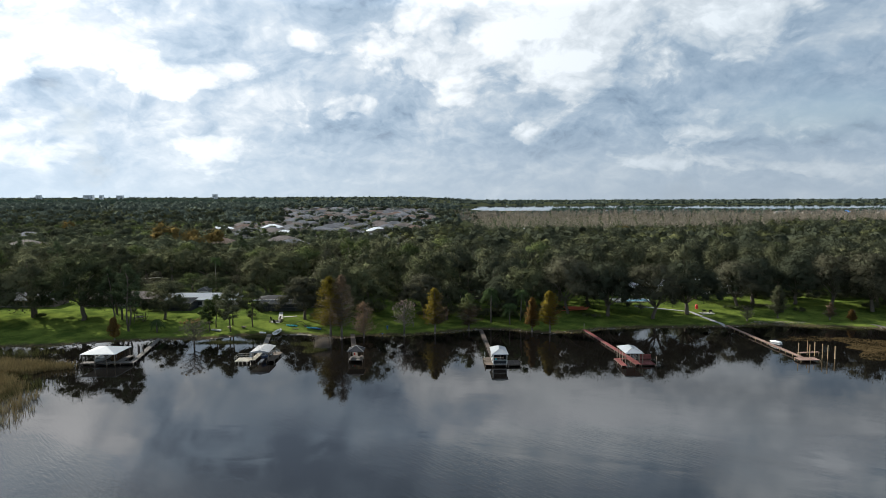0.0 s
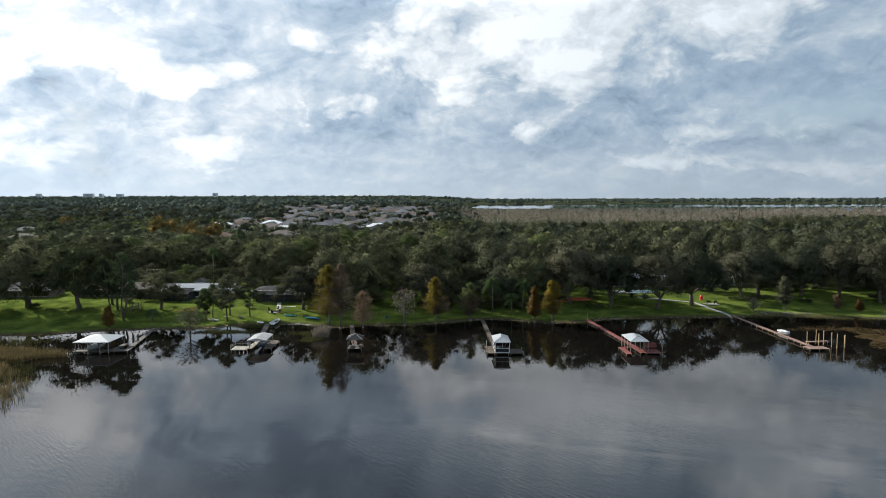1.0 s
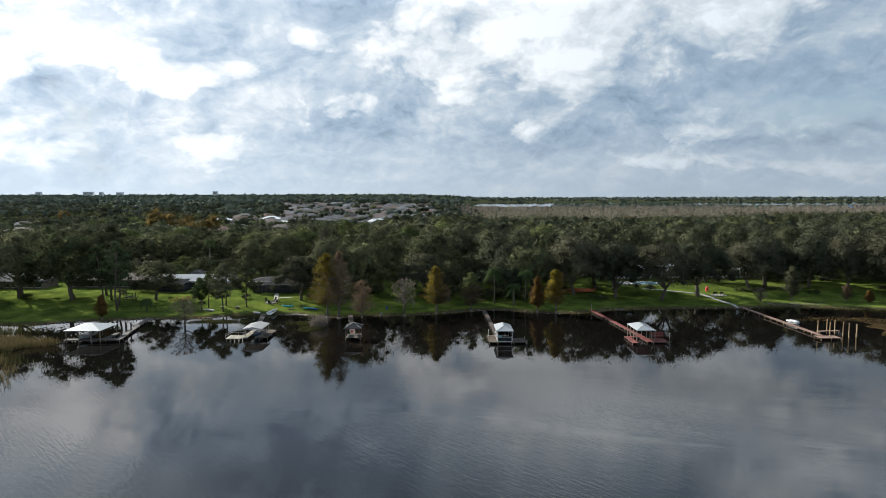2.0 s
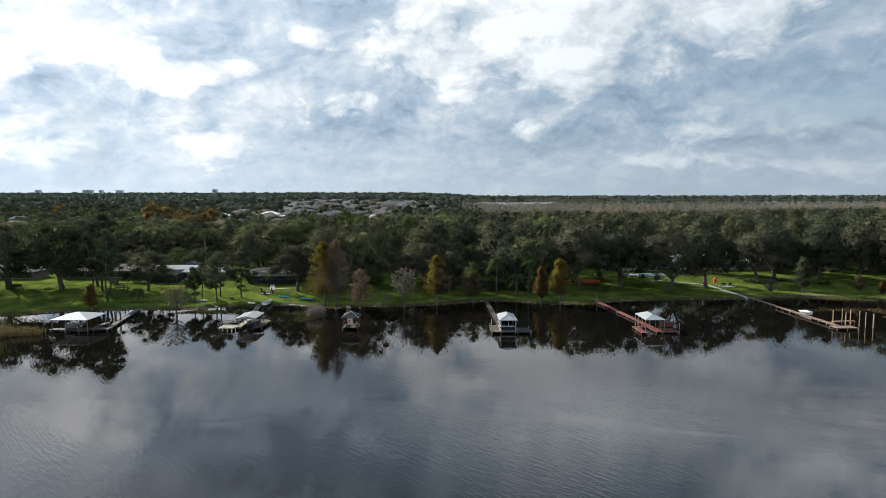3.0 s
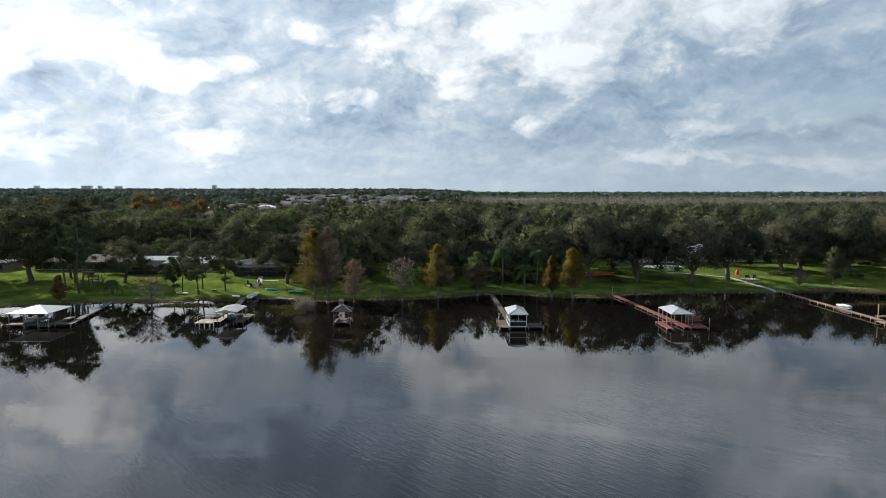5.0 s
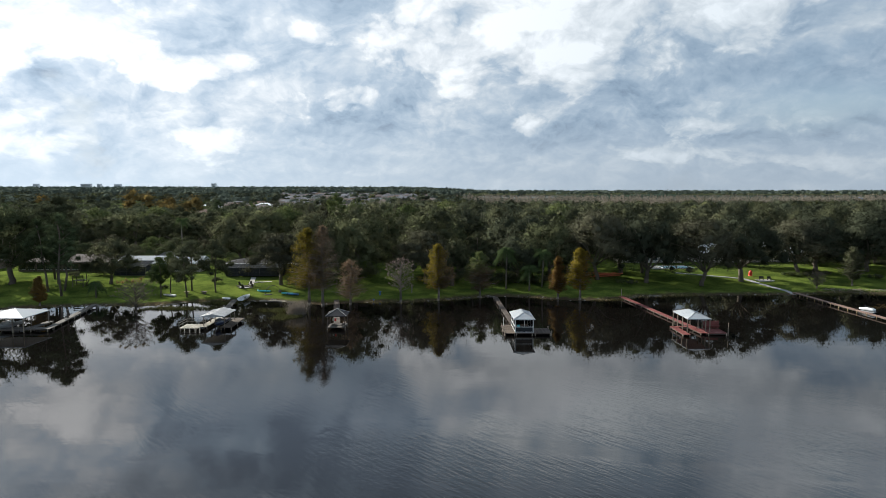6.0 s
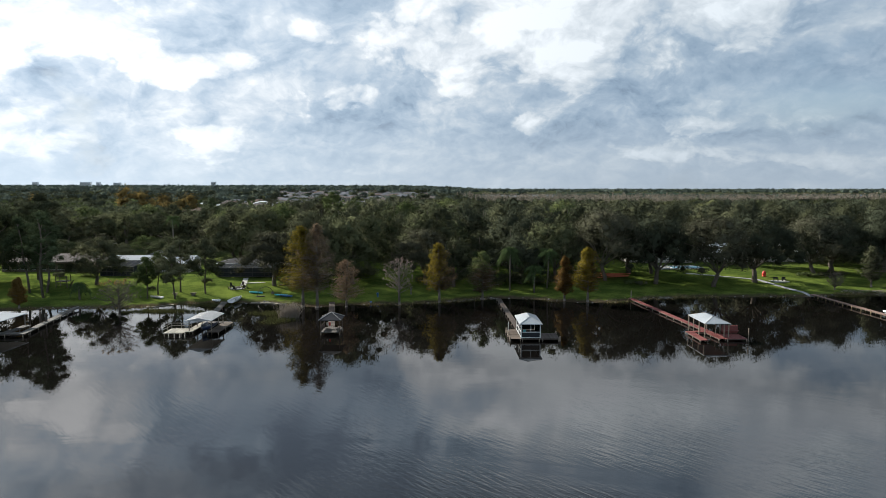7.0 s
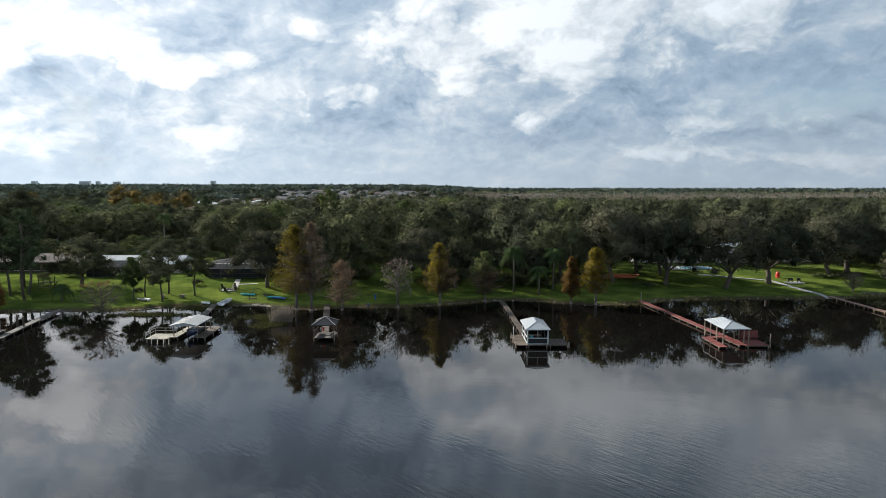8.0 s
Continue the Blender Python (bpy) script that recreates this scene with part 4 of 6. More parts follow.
def wood_mass(name, label, places, mat, r, h, per, size, seed, cone=False, kind_rng=0.25, solid=True, parts_each=5):
    """Many far trees in one mesh; places is an array of x, y."""
    g = np.random.default_rng(seed)
    m = len(places)
    z = land_z(places[:, 0], places[:, 1])
    rr = r * g.uniform(1 - kind_rng, 1 + kind_rng, m)
    hh = h * g.uniform(1 - kind_rng, 1 + kind_rng, m)
    parts_each = max(parts_each, 3)
    c = np.repeat(np.stack([places[:, 0], places[:, 1], z], 1), parts_each, 0)
    off = g.normal(size=(m * parts_each, 3)) * np.repeat(rr, parts_each)[:, None] * [0.40, 0.40, 0]
    lift = np.repeat(hh, parts_each) * (np.tile(np.linspace(0.35, 0.88, parts_each), m) if cone else g.uniform(0.48, 0.80, m * parts_each))
    c = c + off * (0.4 if cone else 1.0)
    c[:, 2] += lift
    rad = np.repeat(rr, parts_each) * (np.tile(np.linspace(0.75, 0.3, parts_each), m) if cone else 0.64)
    roots = np.repeat(np.stack([places[:, 0], places[:, 1], z + hh * 0.35], 1), parts_each, 0)
    tagged(new(name, leafy(name, g, c, rad, per, size, mat, 0.8, 0.6, 0.35, 0.5 if solid else 0.0, None if cone else roots)), label, "woodland", kind="stuff")


GLADES = [(-44, -26, 255, 284), (-140, -110, 385, 412), (128, 168, 232, 262)]  # open ground


def scatter(seed, y0, y1, step, a0, a1, keep=1.0, avoid=7.0):
    """Jittered places between two distances, within a fan of directions; away from the houses."""
    g = np.random.default_rng(seed)
    out = []
    y = y0
    while y < y1:
        st = step * (1 + (y - y0) / max(y1, 1) * 0.6)
        x = a0 * (y + 50)
        while x < a1 * (y + 50):
            px, py = x + g.uniform(-0.45, 0.45) * st, y + g.uniform(-0.45, 0.45) * st
            if g.uniform() < keep and not any(a < px < b and c < py < d for a, b, c, d in GLADES) and all((px - hx) ** 2 + (py - hy) ** 2 > avoid**2 and not (abs(px - hx) < 10 and -YARD < py - hy < 8) for hx, hy, *_ in SUBURB):
                out.append((px, py))
            x += st
        y += st
    return np.array(out)


ROOFS = [("grey", GREY_SHINGLE), ("charcoal", DARK_SHINGLE), ("brown", BROWN_SHINGLE), ("terracotta", CLAY_TILE), ("white metal", BRIGHT_METAL)]
# houses of the settlement behind the woods: x, y, turn, roof kind
SUBURB += [
    (-214, 588, 8, 4), (-130, 495, -6, 4), (-157, 480, 10, 0), (-113, 616, 4, 0), (-90, 606, -8, 2), (-67, 498, 6, 0), (-103, 515, 0, 1), (-26, 528, 4, 2), (-25, 606, -5, 3), (-54, 622, 6, 0),
    (-33, 446, 3, 0), (-107, 395, -4, 2), (-91, 352, 6, 0), (-24, 326, 4, 0),
]
SUBURB += [
    (-334, 477, 8, 0), (-258, 355, -6, 2), (-252, 547, 10, 3), (-201, 523, 5, 1), (-142, 370, 0, 3), (92, 630, 18, 4), (24, 627, 4, 4), (20, 456, 6, 0), (140, 503, -8, 4), (126, 380, 8, 3), (150, 258, 10, 2), (-163, 721, 6, 0), (-178, 640, -4, 2),
]
row_rng = np.random.default_rng(15)
for yy in (540, 572, 610, 652, 694):
    for q in np.arange(-0.30 * (yy + 50), -0.03 * (yy + 50), 25.0):
        hx, hy = q + row_rng.uniform(-4, 4), yy + row_rng.uniform(-7, 7)
        kind = int(row_rng.choice(5, p=[0.42, 0.16, 0.30, 0.07, 0.05]))
        if all((hx - a) ** 2 + (hy - b) ** 2 > 19**2 for a, b, *_ in SUBURB):
            SUBURB.append((hx, hy, row_rng.uniform(-10, 10), kind))
far_rng = np.random.default_rng(5)
for row, yy in enumerate((790, 860, 940, 1020, 1110, 1200, 1300)):
    for q in np.linspace(-0.235, -0.02, 14 + 2 * row):
        SUBURB.append((q * (yy + 50) + far_rng.uniform(-8, 8), yy + far_rng.uniform(-20, 20), far_rng.uniform(-14, 14), int(far_rng.choice(4, p=[0.45, 0.1, 0.35, 0.1]))))
for q in np.linspace(0.53, 0.70, 9):
    SUBURB.append((q * 1400, 1350 + far_rng.uniform(-25, 25), far_rng.uniform(-14, 14), int(far_rng.choice([0, 2]))))
SUBURB += [(-570, 1190, 0, 4), (-553, 1160, 5, 2), (-1010, 1510, 0, 4)]

near = scatter(41, 262, 312, 11.5, -0.74, -0.06, 0.9, 13)
lower = scatter(141, 312, 415, 10.5, -0.74, -0.06, 0.7, 13)
wood_mass("woodland_low", "lower trees between the lakeside wood and the settlement", lower, WOOD, 5.4, 6.0, 56, 0.34, 144)
near_r = scatter(40, 262, 430, 11.5, -0.06, 0.76, 0.97, 13)
green = np.random.default_rng(3).uniform(size=len(near))
green_r = np.random.default_rng(4).uniform(size=len(near_r))
wood_mass("woodland_near", "dense oak woodland behind the lakeside houses", near[green < 0.72], WOOD, 7.0, 8.2, 80, 0.33, 42)
wood_mass("woodland_bright", "yellowish green broadleaf trees", near[(green >= 0.72) & (green < 0.95)], WOOD_BRIGHT, 6.4, 8.4, 80, 0.33, 43)
wood_mass("woodland_pines", "dark pines standing among the oaks", near[green >= 0.95], PINE, 3.6, 12.5, 60, 0.34, 44, True)
# shade over this wood is put into its leaf colour
wood_mass("woodland_oaks", "dense tall oak woodland", near_r[green_r < 0.78], WOOD_DARK_SHADED, 7.6, 12.2, 76, 0.36, 142)
wood_mass("woodland_oaks_bright", "yellowish green tall broadleaf woodland", near_r[green_r >= 0.78], WOOD_BRIGHT, 7.4, 12.2, 76, 0.36, 143)
mid = np.concatenate([scatter(45, 420, 700, 13.5, -0.76, -0.36, 0.8, 13), scatter(145, 425, 700, 12.5, -0.36, 0.02, 0.85, 9.5)])
mid2 = np.concatenate([scatter(46, 430, 590, 12.5, 0.02, 0.45, 0.95, 15), scatter(146, 430, 740, 13.0, 0.45, 0.80, 0.95, 15)])
green_m = np.random.default_rng(6).uniform(size=len(mid2))
tone = np.random.default_rng(7).uniform(size=len(mid))
wood_mass("woodland_mid", "trees among the houses of the settlement", mid[tone < 0.5], WOOD, 4.4, 7.4, 44, 0.42, 47)
wood_mass("woodland_mid_dark", "large dark oaks among the houses of the settlement", mid[(tone >= 0.5) & (tone < 0.75)], WOOD_DARK_SHADED, 6.0, 9.0, 60, 0.44, 247)
wood_mass("woodland_mid_light", "yellowish trees among the houses of the settlement", mid[tone >= 0.75], OAK_BRIGHT, 4.6, 7.2, 44, 0.42, 248)
wood_mass("woodland_mid_oaks", "oak woodland beyond the lakeside wood", mid2[green_m < 0.75], WOOD_DARK_SHADED, 7.4, 10.8, 50, 0.5, 147)
wood_mass("woodland_mid_bright", "lighter green trees beyond the lakeside wood", mid2[green_m >= 0.75], WOOD_BRIGHT, 7.4, 10.8, 50, 0.5, 48)
far_a = scatter(49, 700, 1150, 19, -0.78, -0.24, 0.85, 16)
far_b = scatter(50, 700, 1350, 17, -0.24, 0.05, 0.42, 11)
far = np.concatenate([far_a, far_b])
tone = np.random.default_rng(9).uniform(size=len(far))
wood_mass("woodland_far", "far woodland of mixed trees", far[tone < 0.6], FAR_WOOD_HAZED, 7.0, 8.0, 22, 0.75, 51)
wood_mass("woodland_far_dark", "far dark oaks", far[(tone >= 0.6) & (tone < 0.85)], WOOD_DARK_SHADED, 8.5, 9.5, 22, 0.8, 251)
wood_mass("woodland_far_light", "far light green trees", far[tone >= 0.85], WOOD_BRIGHT, 7.0, 8.0, 22, 0.75, 252)
wood_mass("autumn_trees", "orange brown autumn trees in the wood", np.array([(-150, 318), (-143, 325), (-137, 316), (-148, 329), (-159, 322), (-131, 323), (-126, 316), (-165, 330), (-300, 470), (165, 520)]), AUTUMN, 5.4, 17.5, 130, 0.34, 52)
swamp = scatter(53, 520, 1180, 11.8, 0.02, 0.80, 0.95)
side = swamp[:, 0] / (swamp[:, 1] + 50)
swamp = swamp[(side > 0.05 + 0.02 * np.sin(swamp[:, 1] * 0.021) + 0.012 * np.sin(swamp[:, 1] * 0.07)) & (swamp[:, 1] > 560 + 40 * np.sin(swamp[:, 0] * 0.019) + 25 * np.sin(swamp[:, 0] * 0.05) + 160 * smooth(0.45, 0.7, side))]
wood_mass("bare_swamp_trees", "stand of leafless grey brown swamp cypresses", swamp, SWAMP, 3.4, 14, 7, 0.85, 54, True, solid=False)
wood_mass("swamp_green", "green scrub beyond the bare swamp trees", scatter(55, 1180, 1500, 22, 0.02, 0.80, 0.6, 16), FAR_WOOD_HAZED, 8, 5.5, 6, 1.2, 56)
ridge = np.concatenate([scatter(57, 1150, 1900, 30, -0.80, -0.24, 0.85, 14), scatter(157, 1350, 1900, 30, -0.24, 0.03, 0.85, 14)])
wood_mass("ridge_woods", "far woods climbing a low ridge", ridge, FAR_WOOD_HAZED, 11.0, 11, 6, 1.8, 58, parts_each=4)
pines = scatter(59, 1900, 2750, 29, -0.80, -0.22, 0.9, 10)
wood_mass("ridge_pines", "tall pine plantation on the ridge", pines, FAR_PINE_HAZED, 6.5, 15, 6, 1.8, 60, True, parts_each=3)
wood_mass("horizon_woods", "woods along the horizon", np.concatenate([scatter(61, 2750, 4700, 90, -0.80, 0.05, 0.9, 10), scatter(62, 3040, 4700, 76, 0.03, 0.85, 0.95, 10)]), FAR_WOOD_HAZED, 17, 7, 7, 2.6, 64, parts_each=3)
wood_mass("lake_tree_line", "dark line of trees before the far lake", scatter(65, 1580, 1690, 18, 0.27, 0.80, 0.8, 10), FAR_PINE_HAZED, 6, 5.5, 8, 1.3, 66)
wood_mass("lake_tree_clump", "dark clump of taller trees before the far lake", scatter(67, 1560, 1690, 18, 0.18, 0.36, 0.95, 10), FAR_PINE_HAZED, 7, 9.5, 8, 1.4, 68)


# ------------------------------------------------------------------ houses


def hip_house(kind, roof_mat, w=20.0, d=14.0, wall=2.9):
    """A single-storey suburban house with a hipped roof."""
    h = thing("house", f"single-storey cream house with a {kind} hipped roof", "house", group="settlement houses")
    bm = box(bmesh.new(), 0, 0, wall / 2, w, d, wall)
    box(bm, w * 0.28, -d * 0.55, wall / 2, w * 0.36, d * 0.3, wall)
    part("wall", bm, STUCCO, h)
    bm = hip_roof(bmesh.new(), -w / 2 - 0.6, w / 2 + 0.6, -d / 2 - 0.6, d / 2 + 0.6, wall + 0.1, wall + 3.3)
    hip_roof(bm, w * 0.08, w * 0.48 + 0.1, -d * 0.74, d * 0.1, wall + 0.12, wall + 2.2)
    part("roof", bm, roof_mat, h)
    for x, s in ((-w * 0.36, 1.6), (-w * 0.18, 1.2), (w * 0.02, 1.0)):
        win = part("window", box(bmesh.new(), x, -d / 2 - 0.03, 1.55, s, 0.08, 1.2), GLASS, h)
        part("frame", box(bmesh.new(), x, -d / 2 - 0.02, 0.9, s + 0.2, 0.12, 0.1), WHITE_PAINT, win)
    part("garage_door", box(bmesh.new(), w * 0.28, -d * 0.70 - 0.03, 1.1, 4.2, 0.08, 2.2), WHITE_PAINT, h, "white panelled garage door")
    return h


kinds = [hip_house(*r) for r in ROOFS]
done = set()
for x, y, turn, kind in SUBURB:
    m = pose(x, y, gz(x, y) - 0.05, 0, 0, turn)
    if kind in done:
        copy_thing(kinds[kind], m)
    else:
        kinds[kind].matrix_basis = m
        done.add(kind)


def ranch_house(x, y, w, d, eave, ridge, roof_mat, label, wall_mat, rz=0.0, gable=True, seams=False, z=2.6):
    """A long low lakeside house with a veranda of dark glass doors."""
    h = thing("ranch_house", label, "house", x, y, z, rz)
    e, r = eave - z, ridge - z
    part("wall", box(bmesh.new(), 0, 0, e / 2 - 0.1, w - 1.2, d - 1.2, e), wall_mat, h)
    part("roof", hip_roof(bmesh.new(), -w / 2, w / 2, -d / 2, d / 2, e, r, gable, 0.2, "x"), roof_mat, h)
    if seams:
        for sx in np.arange(-w / 2 + 0.3, w / 2, 1.2):
            slope = math.atan2(r - e, d / 2)
            ln = math.hypot(r - e, d / 2)
            part("seam", box(bmesh.new(), sx, -d / 4, (e + r) / 2 + 0.03, 0.06, ln, 0.07, tilt=(math.degrees(slope), 0)), roof_mat, h)
    step = 2.6
    for i, wx in enumerate(np.arange(-w / 2 + 1.8, w / 2 - 1.4, step)):
        win = part("window", box(bmesh.new(), wx, -d / 2 + 0.58, e * 0.48, 1.7, 0.1, 1.5), GLASS, h)
        part("frame", box(bmesh.new(), wx, -d / 2 + 0.56, e * 0.48 - 0.82, 1.95, 0.16, 0.12), WHITE_PAINT, win)
    return h


def pool_cage(x, y, z, w, d, h0, h1, label):
    """A screened pool enclosure: bronze frame with dark screen panels."""
    c = thing("pool_enclosure", label, "screen enclosure", x, y, z)
    for sx in np.linspace(-w / 2, w / 2, 6):
        bm = bmesh.new()
        rod(bm, (sx, -d / 2, 0), (sx, -d / 2, h0), 0.06, seg=6)
        rod(bm, (sx, -d / 2, h0), (sx, d / 2, h1), 0.06, seg=6)
        part("rafter", bm, BRONZE, c)
    bm = bmesh.new()
    for zz in (0.1, h0 * 0.5, h0):
        rod(bm, (-w / 2, -d / 2, zz), (w / 2, -d / 2, zz), 0.05, seg=6)
    for f in (0.35, 0.7):
        rod(bm, (-w / 2, -d / 2 + d * f, h0 + (h1 - h0) * f), (w / 2, -d / 2 + d * f, h0 + (h1 - h0) * f), 0.05, seg=6)
    part("rail", bm, BRONZE, c)
    part("screen", box(bmesh.new(), 0, -d / 2 + 0.02, h0 / 2, w, 0.02, h0), SCREEN, c)
    for sx in (-w / 2, w / 2):
        part("screen", box(bmesh.new(), sx, 0, h0 / 2, 0.02, d, h0), SCREEN, c)
    slope = math.degrees(math.atan2(h1 - h0, d))
    part("screen", box(bmesh.new(), 0, 0, (h0 + h1) / 2, w, math.hypot(d, h1 - h0), 0.02, tilt=(slope, 0)), SCREEN, c)
    return c


ranch_house(-146, 181, 22, 11, 5.2, 7.4, GREY_SHINGLE, "low lakeside house with a pale grey roof under oaks", DARK_WALL, 2, False)
ranch_house(-113, 182, 27, 11, 5.4, 7.3, BROWN_SHINGLE, "long low house with a brown shingle roof", DARK_WALL, 1, False)
ranch_house(-83.5, 180, 25, 10, 5.2, 7.0, PALE_METAL, "long lakeside house with a white metal roof", STUCCO, 0, True, True)
ranch_house(-52, 178, 24, 10, 5.3, 6.4, DARK_SHINGLE, "low lakeside house with a grey roof and white eaves", DARK_WALL, 0, False)
tagged(new("white_gutter", mesh_of("white_gutter", *(lambda q: ([v.co for v in q.verts], [[v.index for v in f.verts] for f in q.faces]))((lambda b: (b.verts.index_update(), b)[1])(box(bmesh.new(), -52, 172.6, 5.35, 24.2, 0.25, 0.3))), WHITE_PAINT)), "white gutter along the low roof's edge", "gutter")
pool_cage(-88.5, 171.5, 2.5, 9, 7, 2.6, 3.6, "dark screened pool enclosure against a white-roofed house")
pool_cage(-53, 170.0, 2.4, 16, 5, 2.4, 3.0, "dark screened porch along a lakeside house")
ranch_house(105, 205, 40, 12, 6.0, 8.6, BRIGHT_METAL, "long house with a white metal roof behind oaks", STUCCO, 3, False, True, 2.8)
ranch_house(70, 203, 22, 11, 5.8, 7.8, BRIGHT_METAL, "white-roofed poolside house among oaks", STUCCO, -3, False, False, 2.8)
ranch_house(14, 196, 22, 11, 6.0, 8.8, DARK_SHINGLE, "dark-roofed house hidden among oaks", DARK_WALL, 4, False, False, 2.7)


def shed(x, y, w, d, h, label, rz=0):
    s = thing("shed", label, "shed", x, y, gz(x, y), rz)
    part("wall", box(bmesh.new(), 0, 0, h / 2, w, d, h), WHITE_PAINT, s)
    part("roof", hip_roof(bmesh.new(), -w / 2 - 0.3, w / 2 + 0.3, -d / 2 - 0.3, d / 2 + 0.3, h + 0.05, h + w * 0.28, True, 0.1, "y"), GREY_SHINGLE, s)
    part("door", box(bmesh.new(), 0, -d / 2 - 0.03, 1.0, 1.2, 0.06, 2.0), STUCCO, s)
    return s


shed(-91, 200, 4.4, 4, 2.6, "small pale garden shed with a gabled roof")
shed(-35, 275, 6.6, 7, 4.0, "white gabled outbuilding among trees")

# ------------------------------------------------------------------ docks


def boards(bm, x0, y0, x1, y1, width, z, step=0.30, thick=0.06):
    """Deck boards laid across a run from one end to the other."""
    a, b = Vector((x0, y0, 0)), Vector((x1, y1, 0))
    d = (b - a)
    ln = d.length
    turn = math.degrees(math.atan2(d.y, d.x))
    for s in np.arange(step / 2, ln, step):
        p = a + d * (s / ln)
        box(bm, p.x, p.y, z - thick / 2 + 0.006 * math.sin(s * 7.3), step - 0.03, width, thick, turn)
    return bm


def dock_run(dock, x0, y0, x1, y1, width, z, mat, every=3.2, post_mat=None, bottom=-1.6):
    """A walkway: boards, two beams, pairs of posts."""
    tagged(part("deck", boards(bmesh.new(), x0, y0, x1, y1, width, z), mat, dock), kind="stuff")
    d = Vector((x1 - x0, y1 - y0, 0))
    ln = d.length
    turn = math.degrees(math.atan2(d.y, d.x))
    side = Vector((-d.y, d.x, 0)).normalized() * (width / 2 - 0.08)
    mid_p = Vector(((x0 + x1) / 2, (y0 + y1) / 2, 0))
    for sg in (-1, 1):
        q = mid_p + side * sg
        part("beam", box(bmesh.new(), q.x, q.y, z - 0.15, ln, 0.09, 0.17, turn), DARK_WOOD, dock)
    count = max(2, int(ln / every) + 1)
    for i in range(count):
        p = Vector((x0, y0, 0)) + d * ((i + 0.1) / (count - 0.8))
        for sg in (-1, 1):
            q = p + side * sg * 1.06
            part("post", rod(bmesh.new(), (q.x, q.y, bottom), (q.x, q.y, z - 0.03), 0.10, 0.09, 7), post_mat or POST_WOOD, dock)


def posts(dock, places, z0, z1, r, mat, name="post"):
    for x, y in places:
        part(name, rod(bmesh.new(), (x, y, z0), (x, y, z1), r, r * 0.96, 8), mat, dock)


def seamed_roof(dock, x0, x1, y0, y1, eave, ridge, mat, gable=False, along="y"):
    roof = part("roof", hip_roof(bmesh.new(), x0, x1, y0, y1, eave, ridge, gable, 0.12, along), mat, dock)
    return roof


def ribs(roof, a, b, c, d, count, mat):
    """Standing seams between two edges of a roof plane."""
    a, b, c, d = Vector(a), Vector(b), Vector(c), Vector(d)
    for i in range(1, count):
        f = i / count
        part("seam", rod(bmesh.new(), a.lerp(b, f) + Vector((0, 0, 0.02)), d.lerp(c, f) + Vector((0, 0, 0.02)), 0.013, seg=4), mat, roof)


# dock 1: grey boathouse with a white hipped roof
d1 = thing("boathouse_dock", "grey timber dock with a white-roofed boathouse", "dock")
dock_run(d1, -79.9, 133.0, -75.4, 108.5, 1.25, 0.56, GREY_WOOD)
dock_run(d1, -87.4, 106.6, -74.4, 107.4, 1.9, 0.60, GREY_WOOD)
dock_run(d1, -78.6, 107.5, -78.6, 114.0, 1.3, 0.60, GREY_WOOD)
seamed_roof(d1, -87.2, -78.6, 105.6, 114.2, 2.85, 3.95, WHITE_METAL, along="x")
posts(d1, [(-86.8, 106.0), (-83.8, 106.0), (-81.0, 106.0), (-78.9, 106.0), (-86.8, 113.8), (-82.4, 113.8), (-78.9, 113.8)], -1.5, 2.8, 0.11, POST_WOOD)
posts(d1, [(-78.0, 117.0), (-77.2, 117.6), (-79.2, 119.0)], -1.5, 2.3, 0.18, DARK_WOOD, "piling")

# dock 2: grey gabled boat cover, platform with rail
d2 = thing("boat_cover_dock", "pale timber dock with a grey metal boat cover and platform", "dock")
dock_run(d2, -49.6, 139.0, -45.6, 115.5, 1.3, 0.62, GREY_WOOD)
dock_run(d2, -45.9, 117.5, -45.9, 108.2, 1.4, 0.62, PALE_WOOD)
dock_run(d2, -41.4, 116.5, -41.4, 107.8, 2.0, 0.62, BROWN_DECK)
dock_run(d2, -46.4, 116.6, -40.9, 116.6, 1.2, 0.60, GREY_WOOD)
dock_run(d2, -50.0, 109.0, -46.4, 109.0, 4.0, 0.60, PALE_WOOD)
GREY_METAL = material("grey sheet metal roofing", (0.26, 0.26, 0.255), (0.42, 0.415, 0.41), 0.5, 0.3, 3, 0.05, spec=0.4, stretch=(3, 0.4, 1))
d2roof = seamed_roof(d2, -46.4, -41.7, 108.2, 115.4, 2.62, 3.12, GREY_METAL, True, "y")
ribs(d2roof, (-46.4, 108.2, 2.62), (-46.4, 115.4, 2.62), (-44.05, 115.4, 3.12), (-44.05, 108.2, 3.12), 14, GREY_METAL)
ribs(d2roof, (-41.7, 108.2, 2.62), (-41.7, 115.4, 2.62), (-44.05, 115.4, 3.12), (-44.05, 108.2, 3.12), 14, GREY_METAL)
posts(d2, [(-45.9, 108.8), (-45.9, 112.6), (-45.9, 115.1), (-41.9, 108.8), (-41.9, 112.6), (-41.9, 115.1)], -1.5, 2.58, 0.10, POST_WOOD)
for zz in (1.15, 1.6):
    part("rail", rod(bmesh.new(), (-50.0, 111.0, zz), (-46.3, 111.0, zz), 0.05, seg=6), PALE_WOOD, d2)
    part("rail", rod(bmesh.new(), (-50.0, 107.1, zz), (-50.0, 111.0, zz), 0.05, seg=6), PALE_WOOD, d2)
posts(d2, [(-50.0, 107.1), (-50.0, 109.0), (-50.0, 111.0), (-48.2, 111.0), (-46.4, 111.0)], 0.5, 1.65, 0.06, PALE_WOOD, "rail_post")
